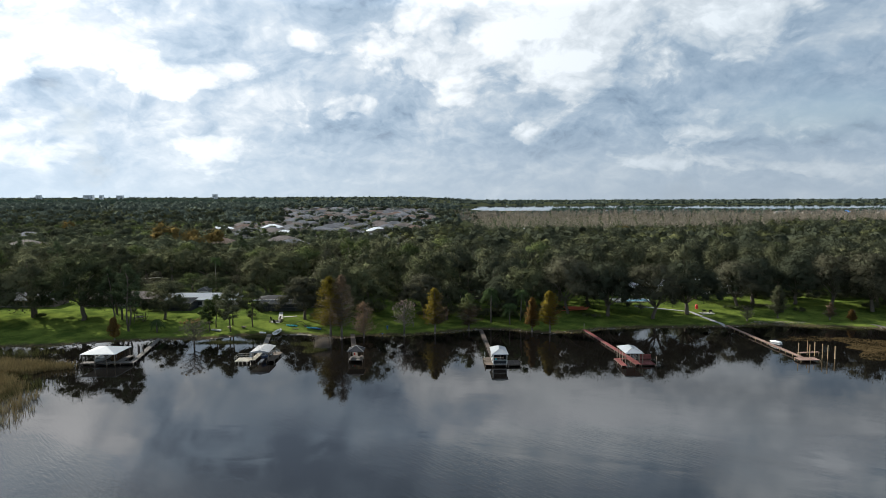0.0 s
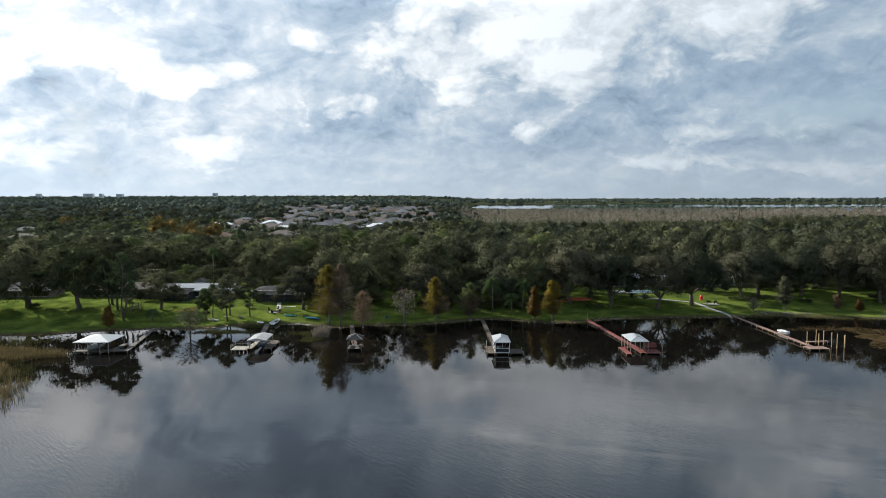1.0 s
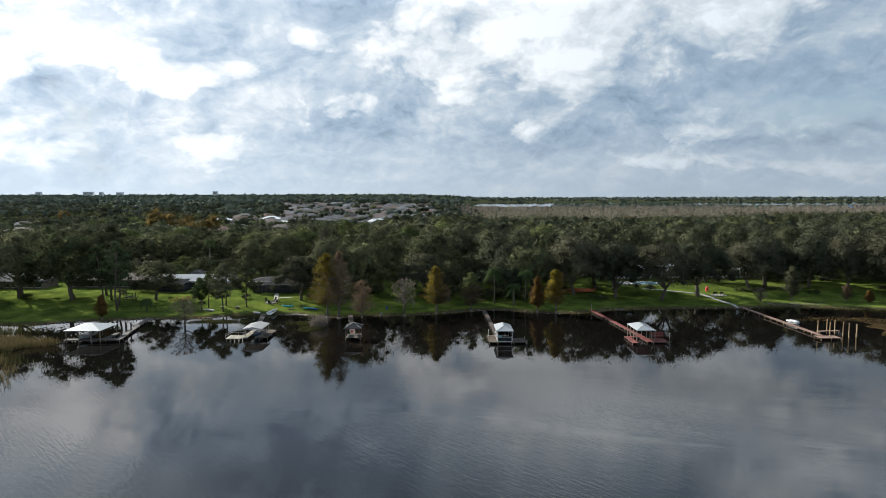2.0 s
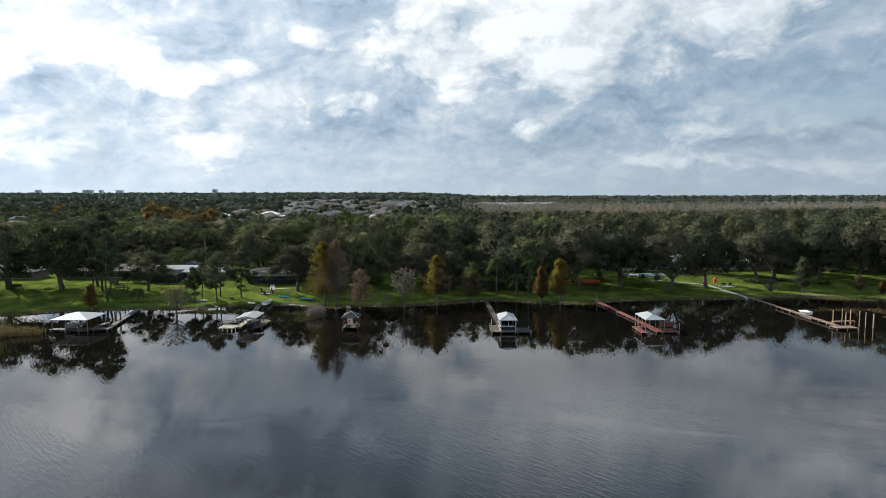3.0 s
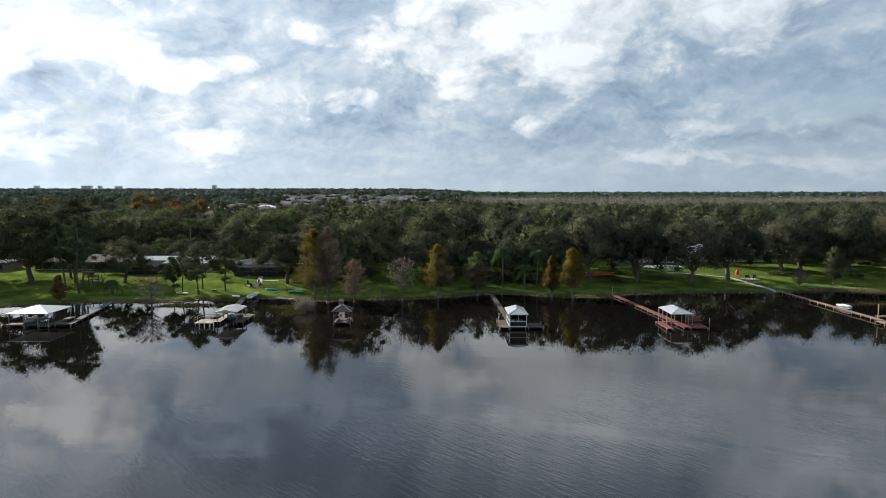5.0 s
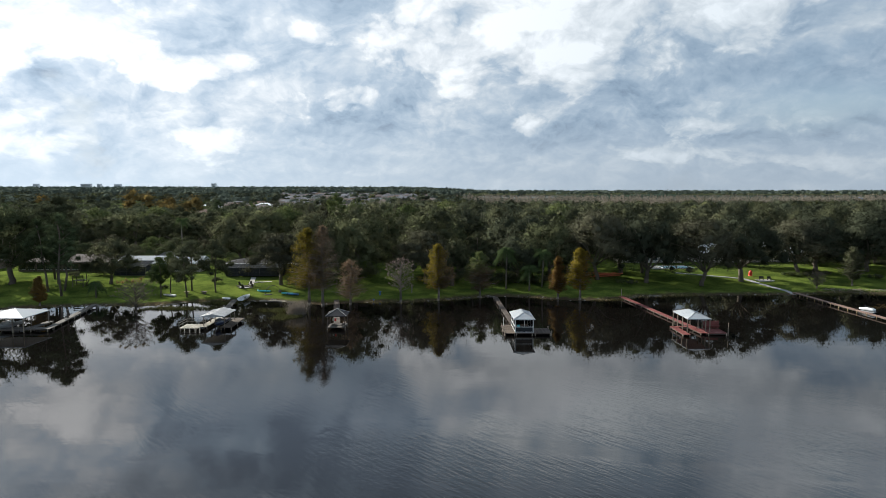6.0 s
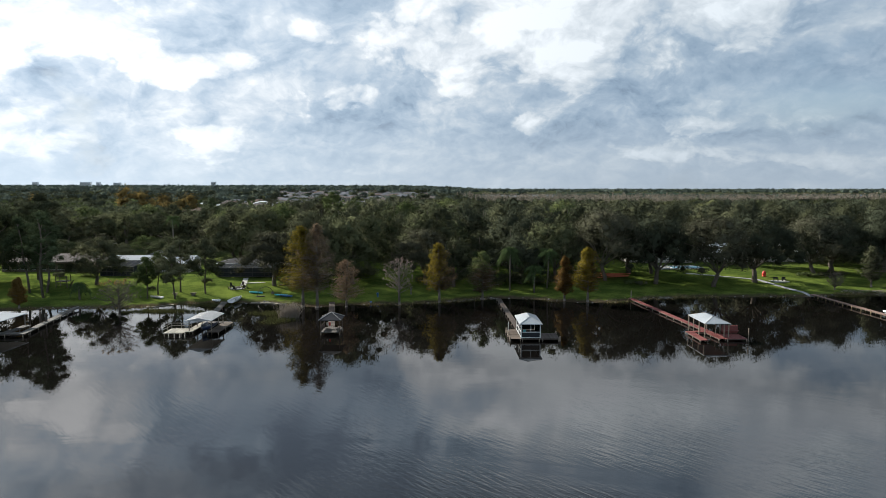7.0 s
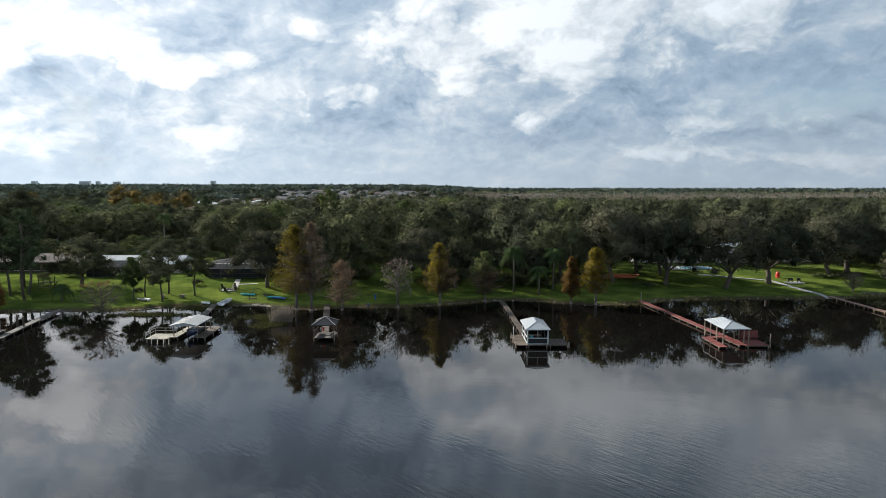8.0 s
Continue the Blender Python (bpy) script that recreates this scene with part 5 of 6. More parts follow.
for i, lx in enumerate((-49.0, -48.0, -47.0, -46.1)):
    part("launch_rail", rod(bmesh.new(), (lx, 107.2, 0.7), (lx + 0.9, 104.9, -0.5), 0.07, seg=6), PALE_WOOD, d2)

# dock 3: small gazebo
d3 = thing("gazebo_dock", "small square gazebo with a dark hipped roof on a dock", "gazebo")
dock_run(d3, -25.0, 138.6, -20.6, 111.6, 1.25, 0.62, DARK_WOOD)
dock_run(d3, -20.15, 107.6, -20.15, 111.7, 3.4, 0.62, GREY_WOOD)
d3roof = part("roof", hip_roof(bmesh.new(), -22.15, -18.1, 107.4, 111.6, 2.85, 3.95, False, 0.12, "y"), DARK_SHINGLE, d3)
for cx, cy in ((-22.15, 107.4), (-18.1, 107.4), (-22.15, 111.6), (-18.1, 111.6)):
    part("ridge_cap", rod(bmesh.new(), (cx, cy, 2.87), (-20.12, 109.5, 3.97), 0.05, seg=5), CONCRETE, d3roof)
posts(d3, [(-21.8, 107.8), (-18.5, 107.8), (-21.8, 111.4), (-18.5, 111.4)], 0.5, 2.9, 0.07, DARK_WOOD)
part("bench", box(bmesh.new(), -18.9, 109.6, 1.0, 0.5, 2.8, 0.12), DARK_WOOD, d3)
part("side_rail", box(bmesh.new(), -21.75, 109.6, 1.35, 0.06, 3.4, 0.9), DARK_WOOD, d3)
vest = thing("life_vest", "faded red life vest hanging on a gazebo post", "life vest", -20.7, 110.6, 1.2)
part("body", box(bmesh.new(), 0, 0, 0.3, 0.34, 0.14, 0.62, 8, 0.05), RED, vest)
vest2 = thing("life_vest", "pale life vest hanging beside a red one", "life vest", -21.15, 110.5, 1.2)
part("body", box(bmesh.new(), 0, 0, 0.3, 0.28, 0.14, 0.5, -6, 0.05), STUCCO, vest2)

# dock 4: screened boathouse
d4 = thing("screened_boathouse", "screened boathouse with a white metal hipped roof on a dark dock", "boathouse")
dock_run(d4, 13.5, 143.5, 14.3, 110.0, 1.05, 0.54, DARK_WOOD)
dock_run(d4, 12.75, 102.9, 12.75, 110.4, 1.9, 0.52, BROWN_DECK)
dock_run(d4, 13.7, 106.8, 17.2, 106.8, 7.2, 0.54, DARK_WOOD)
dock_run(d4, 17.2, 105.2, 20.6, 105.2, 4.2, 0.54, DARK_WOOD)
d4roof = seamed_roof(d4, 13.45, 17.45, 102.9, 110.5, 3.1, 4.0, WHITE_METAL)
ribs(d4roof, (13.45, 102.9, 3.1), (13.45, 110.5, 3.1), (15.45, 108.5, 4.0), (15.45, 104.9, 4.0), 8, WHITE_METAL)
ribs(d4roof, (17.45, 102.9, 3.1), (17.45, 110.5, 3.1), (15.45, 108.5, 4.0), (15.45, 104.9, 4.0), 8, WHITE_METAL)
for cx, cy, ry in ((13.45, 102.9, 104.9), (17.45, 102.9, 104.9), (13.45, 110.5, 108.5), (17.45, 110.5, 108.5)):
    part("ridge_cap", rod(bmesh.new(), (cx, cy, 3.11), (15.45, ry, 4.01), 0.05, seg=5), CONCRETE, d4roof)
for x, y in [(13.8, 103.3), (17.1, 103.3), (13.8, 106.6), (13.8, 110.0), (17.1, 110.0), (17.1, 106.6)]:
    part("corner_post", box(bmesh.new(), x, y, 1.80, 0.16, 0.16, 2.6), WHITE_PAINT, d4)
for zz in (0.64, 1.6, 2.95):
    part("frame_rail", box(bmesh.new(), 15.45, 103.3, zz, 3.2, 0.1, 0.12), WHITE_PAINT, d4)
    part("frame_rail", box(bmesh.new(), 13.8, 106.6, zz, 0.1, 6.6, 0.12), WHITE_PAINT, d4)
    part("frame_rail", box(bmesh.new(), 17.1, 106.6, zz, 0.1, 6.6, 0.12), WHITE_PAINT, d4)
for x, y, sx, sy in ((15.45, 103.34, 3.1, 0.02), (13.84, 106.6, 0.02, 6.6), (17.06, 106.6, 0.02, 6.6), (15.45, 109.98, 3.1, 0.02)):
    part("knee_panel", box(bmesh.new(), x, y, 1.10, sx, sy, 0.95), SCREEN, d4)
part("screen", box(bmesh.new(), 13.84, 106.6, 2.25, 0.02, 6.6, 1.3), SCREEN, d4)
part("screen", box(bmesh.new(), 15.45, 109.98, 2.25, 3.1, 0.02, 1.3), SCREEN, d4)
part("screen", box(bmesh.new(), 17.06, 106.6, 2.25, 0.02, 6.6, 1.3), SCREEN, d4)
part("mullion", box(bmesh.new(), 15.45, 103.3, 2.27, 0.08, 0.09, 1.24), WHITE_PAINT, d4)
posts(d4, [(11.9, 103.2), (11.9, 106.6), (11.9, 110.2), (20.5, 103.2), (20.5, 107.2)], -1.6, 0.9, 0.13, POST_WOOD, "piling")
posts(d4, [(12.2, 109.6)], 0.5, 2.1, 0.07, WHITE_PAINT, "lamp_post")
chair = thing("deck_chair", "turquoise deck chair inside a screened boathouse", "chair", 14.7, 104.6, 0.53, 20)
part("seat", box(bmesh.new(), 0, 0, 0.42, 0.62, 0.6, 0.08, 0, 0.02), TEAL, chair)
part("backrest", box(bmesh.new(), 0, 0.3, 0.8, 0.62, 0.08, 0.75, 0, 0.02, (-14, 0)), TEAL, chair)
for sx in (-0.26, 0.26):
    for sy in (-0.25, 0.25):
        part("leg", box(bmesh.new(), sx, sy, 0.2, 0.06, 0.06, 0.4), TEAL, chair)

# dock 5: red dock with a white roofed slip
d5 = thing("red_dock", "long red-stained dock with a white-roofed boat slip", "dock")
dock_run(d5, 45.0, 145.0, 48.9, 108.0, 1.15, 0.44, RED_WOOD)
dock_run(d5, 48.4, 109.6, 48.9, 103.2, 1.25, 0.43, RED_WOOD)
dock_run(d5, 49.3, 105.2, 53.3, 105.2, 4.2, 0.43, RED_WOOD)
dock_run(d5, 45.3, 102.2, 45.3, 109.4, 1.35, 0.42, RED_WOOD)
dock_run(d5, 45.8, 109.0, 48.6, 109.4, 1.0, 0.42, RED_WOOD)
d5roof = seamed_roof(d5, 46.15, 50.65, 104.2, 112.2, 2.9, 3.75, WHITE_METAL)
for ex in (46.15, 50.65):
    ribs(d5roof, (ex, 104.2, 2.9), (ex, 112.2, 2.9), (48.4, 109.95, 3.75), (48.4, 106.45, 3.75), 8, WHITE_METAL)
for cx, cy, ry in ((46.15, 104.2, 106.45), (50.65, 104.2, 106.45), (46.15, 112.2, 109.95), (50.65, 112.2, 109.95)):
    part("ridge_cap", rod(bmesh.new(), (cx, cy, 2.91), (48.4, ry, 3.76), 0.035, seg=5), POST_WOOD, d5roof)
posts(d5, [(46.2, 104.5), (46.2, 107.0), (46.2, 109.5), (46.2, 111.9), (49.6, 104.5), (49.6, 108.0), (49.6, 111.9), (50.4, 104.5), (50.4, 108.0)], -1.6, 2.85, 0.11, POST_WOOD)
part("bench_seat", box(bmesh.new(), 51.9, 107.2, 0.98, 2.9, 0.6, 0.1), RED_WOOD, d5)
part("bench_back", box(bmesh.new(), 51.9, 107.5, 1.2, 2.9, 0.12, 1.3), RED_WOOD, d5)
posts(d5, [(53.3, 103.2), (45.0, 144.4)], -1.0, 2.3, 0.09, POST_WOOD, "piling")

# dock 6: pinkish dock with tall pilings
d6 = thing("piling_dock", "reddish weathered dock with tall tan pilings at its end", "dock")
dock_run(d6, 91.0, 149.6, 92.0, 109.0, 1.1, 0.58, PINK_WOOD, 3.0, TAN_POST)
dock_run(d6, 89.8, 107.4, 95.0, 107.4, 2.8, 0.56, PINK_WOOD, 2.4, TAN_POST)
dock_run(d6, 93.6, 113.8, 99.4, 114.6, 1.0, 0.56, PINK_WOOD, 2.6, TAN_POST)
posts(d6, [(92.4, 111.5), (94.2, 109.6), (97.2, 112.6), (97.9, 110.4), (98.3, 108.8), (96.0, 113.8)], -1.6, 3.6, 0.11, TAN_POST, "piling")
posts(d6, [(100.4, 109.2)], -1.6, 3.2, 0.16, TAN_POST, "piling")

# dock 7: low dock at the edge of the view
d7 = thing("low_dock", "low weathered dock by the bank", "dock")
dock_run(d7, 136.5, 152.5, 139.5, 140.0, 1.6, 0.6, GREY_WOOD)

# ------------------------------------------------------------------ boats


def hull(name, label, category, mat, ln, w, h, x, y, z, rz, inner, tilt=0.0):
    """An open boat: shell of cross-sections with a rounded bow and square stern, benches inside."""
    b = thing(name, label, category)
    b.matrix_basis = pose(x, y, z, tilt, 0, rz)
    bm = bmesh.new()
    rings = []
    for s in np.linspace(0, 1, 11):
        ww = w / 2 * (1 - max(0.0, (s - 0.45) / 0.55) ** 2.2) + 0.02
        keel = 0.10 * h + 0.45 * h * max(0.0, (s - 0.7) / 0.3) ** 2
        rim = h * (1 + 0.18 * s * s)
        sec = [(-ww, rim), (-ww * 0.92, rim * 0.5 + keel * 0.3), (-ww * 0.55, keel), (0, keel * 0.8), (ww * 0.55, keel), (ww * 0.92, rim * 0.5 + keel * 0.3), (ww, rim)]
        inn = [(ww * 0.9, rim), (ww * 0.8, rim * 0.55 + keel * 0.3), (ww * 0.45, keel + 0.06), (0, keel + 0.05), (-ww * 0.45, keel + 0.06), (-ww * 0.8, rim * 0.55 + keel * 0.3), (-ww * 0.9, rim)]
        rings.append([bm.verts.new((px, (s - 0.5) * ln, pz)) for px, pz in sec + inn])
    for r0, r1 in zip(rings, rings[1:]):
        for i in range(14):
            j = (i + 1) % 14
            bm.faces.new((r0[i], r0[j], r1[j], r1[i]))
    bm.faces.new(rings[0][::-1]), bm.faces.new(rings[-1])
    part("hull", bm, mat, b, soft=True)
    for s in (-0.25, 0.05, 0.26):
        part("bench", box(bmesh.new(), 0, s * ln, h * 0.72, w * 0.78 * (1 if s < 0.2 else 0.8), 0.28, 0.05), inner, b)
    return b


hull("rowing_boat", "white open rowing boat pulled up on the bank", "boat", HULL, 6.0, 1.8, 0.7, -47.9, 142.0, 0.25, -4, CONCRETE)
hull("small_boat", "upturned pale jon boat lying on the lawn", "boat", HULL_GREY, 3.4, 1.3, 0.45, -67.0, 143.2, gz(-67, 143.2), 70, GREY_WOOD)
hull("dinghy", "small white plastic dinghy on the muddy bank", "boat", HULL, 2.0, 1.0, 0.4, -52.4, 141.2, 0.3, 70, HULL)
hull("lift_boat", "dark blue boat under a boat cover", "boat", NAVY, 5.2, 2.0, 0.9, -43.6, 111.6, 0.35, 180, HULL)
hull("kayak", "turquoise kayak on the grass", "kayak", TEAL, 3.5, 0.8, 0.4, -45.5, 149.6, gz(-45.5, 149.6), 78, TEAL)
hull("kayak", "blue kayak beneath an oak by the bank", "kayak", BLUE, 3.5, 0.8, 0.4, -37.2, 145.4, gz(-37, 145.4), 66, BLUE)
hull("kayak", "turquoise kayak beneath an oak by the bank", "kayak", TEAL, 3.4, 0.8, 0.4, -38.6, 146.4, gz(-38, 146.4), 74, TEAL)
pontoon = hull("slip_boat", "dark covered motor boat in a boathouse slip", "boat", HULL_GREY, 6.4, 2.3, 1.0, -84.2, 109.6, 0.2, 180, BLACK)
part("motor", box(bmesh.new(), 0, -3.3, 1.0, 0.5, 0.5, 0.9, 0, 0.1), BLACK, pontoon, "black outboard motor")


def jet_ski(x, y, z, rz):
    j = thing("jet_ski", "white jet ski on a floating lift beside a dock", "jet ski", x, y, z, rz)
    bm = bmesh.new()
    rings = []
    for s in np.linspace(0, 1, 9):
        ww = 0.58 * (1 - max(0, (s - 0.55) / 0.45) ** 2) + 0.03
        top = 0.55 + 0.25 * math.sin(min(1, s * 1.15) * math.pi)
        rings.append([bm.verts.new((px, (s - 0.5) * 3.2, pz)) for px, pz in ((-ww, 0.35), (-ww * 0.5, 0.05 + 0.2 * s * s), (ww * 0.5, 0.05 + 0.2 * s * s), (ww, 0.35), (ww * 0.55, top), (-ww * 0.55, top))])
    for a, b in zip(rings, rings[1:]):
        for i in range(6):
            bm.faces.new((a[i], a[(i + 1) % 6], b[(i + 1) % 6], b[i]))
    bm.faces.new(rings[0][::-1]), bm.faces.new(rings[-1])
    part("body", bm, HULL, j, soft=True)
    part("seat", box(bmesh.new(), 0, -0.5, 0.85, 0.4, 1.3, 0.22, 0, 0.06), BLACK, j, "black seat")
    part("handlebar", rod(bmesh.new(), (-0.4, 0.35, 1.15), (0.4, 0.35, 1.15), 0.05, seg=6), BLACK, j)
    part("float", box(bmesh.new(), 0, -0.1, -0.12, 1.45, 3.1, 0.22, 0, 0.08), HULL_GREY, j, "pale grey floating lift")
    return j


jet_ski(93.9, 125.6, 0.35, 35)

# ------------------------------------------------------------------ lawn things


def adirondack(x, y, rz, mat):
    c = thing("garden_chair", "dark slatted garden chair round a fire pit", "chair", x, y, gz(x, y), rz, "chairs round the fire pit")
    part("seat", box(bmesh.new(), 0, 0.0, 0.36, 0.6, 0.6, 0.06, 0, 0, (-8, 0)), mat, c)
    for i in range(5):
        part("back_slat", box(bmesh.new(), (i - 2) * 0.125, 0.42, 0.78, 0.11, 0.04, 0.95, 0, 0, (-22, 0)), mat, c)
    for sx in (-0.36, 0.36):
        part("arm", box(bmesh.new(), sx, 0.0, 0.56, 0.13, 0.75, 0.04), mat, c)
        part("leg", box(bmesh.new(), sx, -0.28, 0.27, 0.06, 0.1, 0.56), mat, c)
        part("leg", box(bmesh.new(), sx, 0.28, 0.22, 0.06, 0.1, 0.46), mat, c)
    return c


PX, PY = -51.6, 155.2
pit = thing("fire_pit", "round pale gravel fire pit with a stone ring", "fire pit", PX, PY, gz(PX, PY))
bm = bmesh.new()
bmesh.ops.create_cone(bm, cap_ends=True, segments=28, radius1=1.9, radius2=1.8, depth=0.12, matrix=pose(0, 0, 0.05))
part("gravel", bm, CONCRETE, pit)
for i in range(12):
    a = i * math.tau / 12
    part("stone", box(bmesh.new(), math.cos(a) * 0.7, math.sin(a) * 0.7, 0.25, 0.34, 0.24, 0.3, math.degrees(a) + 90, 0.04), STONE, pit)
for i, a in enumerate((15, 75, 150, 200, 265, 325)):
    adirondack(PX + 2.0 * math.cos(radians(a)), PY + 2.0 * math.sin(radians(a)), a - 90, DARK_WOOD if i % 2 else BLACK)


def strip(name, label, category, pts, width, mat, lift=0.05, kind="structure"):
    """A path that follows the ground."""
    bm = bmesh.new()
    last = None
    for i, (x, y) in enumerate(pts):
        a, b = pts[max(i - 1, 0)], pts[min(i + 1, len(pts) - 1)]
        d = Vector((b[0] - a[0], b[1] - a[1])).normalized()
        nx, ny = -d.y * width / 2, d.x * width / 2
        z = gz(x, y) + lift
        row = [bm.verts.new((x + nx * s, y + ny * s, z - dz)) for s, dz in ((1, 0.25), (1, 0), (-1, 0), (-1, 0.25))]
        if last:
            for j in range(3):
                bm.faces.new((last[j], last[j + 1], row[j + 1], row[j]))
        last = row
    bmesh.ops.recalc_face_normals(bm, faces=bm.faces)
    me = bpy.data.meshes.new(name)
    bm.to_mesh(me)
    bm.free()
    me.materials.append(mat)
    return tagged(new(name, me), label, category, kind=kind)


def line(a, b, count):
    return [(a[0] + (b[0] - a[0]) * i / count, a[1] + (b[1] - a[1]) * i / count) for i in range(count + 1)]


strip("path_boardwalk", "grey board path from the dock across the lawn", "path", line((91.0, 149.2), (87.0, 167.5), 16) + line((86.0, 168.5), (70, 176), 8), 1.2, PATH_GREY, 0.12)
strip("lane", "pale grey lane behind the lakeside houses", "road", line((-158, 226), (-124, 240), 12), 4.5, CONCRETE, 0.05)
strip("path_house", "pale paved path to the fire pit", "path", line((-51, 157.6), (-53, 167), 8), 1.3, CONCRETE, 0.06)
strip("path_branch", "pale paved path across the lawn", "path", line((-52, 160.5), (-46.5, 162.0), 5), 0.9, CONCRETE, 0.06)
slab = thing("concrete_slab", "pale concrete slab on the lawn", "slab", 91.6, 166.2, gz(91.6, 166.2))
part("slab_top", box(bmesh.new(), 0, 0, 0.04, 4.6, 2.6, 0.22, 8), CONCRETE, slab)
for i, (dx, dy) in enumerate(((-0.6, 0.5), (1.5, 0.3))):
    st = thing("garden_bench", "dark metal garden bench on a concrete slab", "bench", 91.6 + dx, 166.2 + dy, gz(91.6, 166.2) + 0.15, 20 * i)
    part("seat", box(bmesh.new(), 0, 0, 0.42, 1.3, 0.45, 0.06), BLACK, st)
    part("backrest", box(bmesh.new(), 0, 0.22, 0.75, 1.3, 0.05, 0.5), BLACK, st)
    for sx in (-0.55, 0.55):
        part("leg", box(bmesh.new(), sx, 0, 0.2, 0.06, 0.4, 0.4), BLACK, st)
ball = thing("red_playhouse", "bright red rounded plastic play tent beside an oak", "play tent", 90.6, 172.5, gz(90.6, 172.5))
bm = bmesh.new()
bmesh.ops.create_uvsphere(bm, u_segments=16, v_segments=10, radius=1.0, matrix=pose(0, 0, 0.75) @ Matrix.Diagonal((0.52, 0.52, 0.88, 1)))
part("shell", bm, RED, ball, soft=True)
bm = bmesh.new()
bmesh.ops.create_cone(bm, cap_ends=True, segments=16, radius1=0.58, radius2=0.50, depth=0.3, matrix=pose(0, 0, 0.12))
part("base", bm, RED, ball, soft=True)

# pool and terrace
terrace = thing("pool_terrace", "pale paved terrace round a swimming pool", "terrace", 70.5, 186.5, gz(70.5, 186.5))
part("paving", box(bmesh.new(), 1, 0, -0.05, 13, 8, 0.4, 2), CONCRETE, terrace)
pool = thing("swimming_pool", "light blue swimming pool with pale coping", "pool", 73.5, 185.5, gz(70.5, 186.5))
part("basin", box(bmesh.new(), 0, 0, 0.17, 9, 5, 0.1, 2), POOL, pool)
for dx, dy, sx, sy in ((0, -2.6, 9.6, 0.35), (0, 2.6, 9.6, 0.35), (-4.7, 0, 0.35, 5), (4.7, 0, 0.35, 5)):
    part("coping", box(bmesh.new(), dx, dy, 0.2, sx, sy, 0.12), WHITE_PAINT, pool)
fence = thing("pool_fence", "dark metal fence along the pool lawn", "fence", 69, 178.0, gz(69, 178))
for fx in np.arange(-11, 13, 1.6):
    part("picket", rod(bmesh.new(), (fx, 0, -0.2), (fx, 0, 1.25), 0.045, seg=5), BLACK, fence)
for fz in (0.3, 1.15):
    part("rail", rod(bmesh.new(), (-11, 0, fz), (12.4, 0, fz), 0.035, seg=5), BLACK, fence)

# stacked rust-red boards under the oaks
stack = thing("board_stack", "low stack of rust-red boards under the trees", "lumber stack", 47.5, 170.5, gz(47.5, 170.5), 14)
for i in range(7):
    part("board", box(bmesh.new(), (i % 3 - 1) * 1.2, (i - 3) * 0.7, 0.25 + 0.2 * (i % 4), 8.6 - i * 0.5, 0.7, 0.14, (i * 37) % 17 - 8, 0, ((i * 5) % 7 - 3, (i * 3) % 5 - 2)), RUST_EARTH, stack)

# play frame on the lawn
play = thing("play_frame", "dark wooden play frame with a platform", "play set", -94.6, 153.5, gz(-94.6, 153.5), 6)
for sx in (-1.3, 1.3):
    for sy in (-1.1, 1.1):
        part("post", box(bmesh.new(), sx, sy, 1.4, 0.16, 0.16, 3.0), DARK_WOOD, play)
part("platform", box(bmesh.new(), 0, 0, 1.5, 2.8, 2.4, 0.14), DARK_WOOD, play)
for zz in (0.7, 2.2, 2.8):
    part("rail", box(bmesh.new(), 0, -1.1, zz, 2.8, 0.1, 0.12), DARK_WOOD, play)
part("ladder", box(bmesh.new(), 1.9, 0, 0.8, 0.08, 0.6, 2.0, 0, 0, (0, 30)), DARK_WOOD, play)

# small things on the lawns
for nm, lb, cat, x, y, sx, sy, sz, mat in (
    ("bird_bath", "pale stone ornament on the lawn", "ornament", -7.4, 148.2, 0.45, 0.45, 1.5, STONE),
    ("planter", "small dark blue planter on a stand", "planter", -15.2, 145.2, 0.6, 0.6, 1.0, BLUE),
    ("bucket", "blue bucket at the water's edge", "bucket", -16.2, 139.6, 0.5, 0.5, 0.5, BLUE),
    ("log_pile", "small pile of cut logs on the grass", "log pile", -59.8, 147.2, 1.6, 0.9, 0.6, PALE_BARK),
    ("garden_box", "brown wooden box on the lawn", "box", -63.9, 146.4, 1.3, 0.8, 0.55, POST_WOOD),
):
    o = thing(nm, lb, cat, x, y, gz(x, y))
    bm = bmesh.new()
    bmesh.ops.create_cone(bm, cap_ends=True, segments=12, radius1=sx * 0.35, radius2=sx * 0.28, depth=sz * 0.6, matrix=pose(0, 0, sz * 0.3) @ Matrix.Diagonal((1, sy / sx, 1, 1)))
    part("base", bm, mat, o)
    bm = bmesh.new()
    bmesh.ops.create_cone(bm, cap_ends=True, segments=12, radius1=sx * 0.4, radius2=sx * 0.55, depth=sz * 0.42, matrix=pose(0, 0, sz * 0.8) @ Matrix.Diagonal((1, sy / sx, 1, 1)))
    part("top", bm, mat, o)

hammock = thing("hammock_frame", "dark curved tube frame for a hanging chair", "hammock frame", -41.8, 146.5, gz(-41.8, 146.5), 15)
bm = bmesh.new()
arc = [Vector((1.9 * math.cos(a) - 0.4, 0, 2.3 * math.sin(a))) for a in np.linspace(math.pi, 0.35, 9)]
for p, q in zip(arc, arc[1:]):
    rod(bm, p, q, 0.06, seg=6)
part("arch", bm, BLACK, hammock)
part("foot", box(bmesh.new(), -1.6, 0, 0.05, 1.9, 0.9, 0.1), BLACK, hammock)
part("seat", box(bmesh.new(), 1.25, 0, 0.75, 0.7, 0.6, 0.5, 0, 0.12), GREY_WOOD, hammock)

# utility pole behind the oaks
pole = thing("utility_pole", "grey wooden utility pole with a crossarm", "utility pole", 136, 250, gz(136, 250))
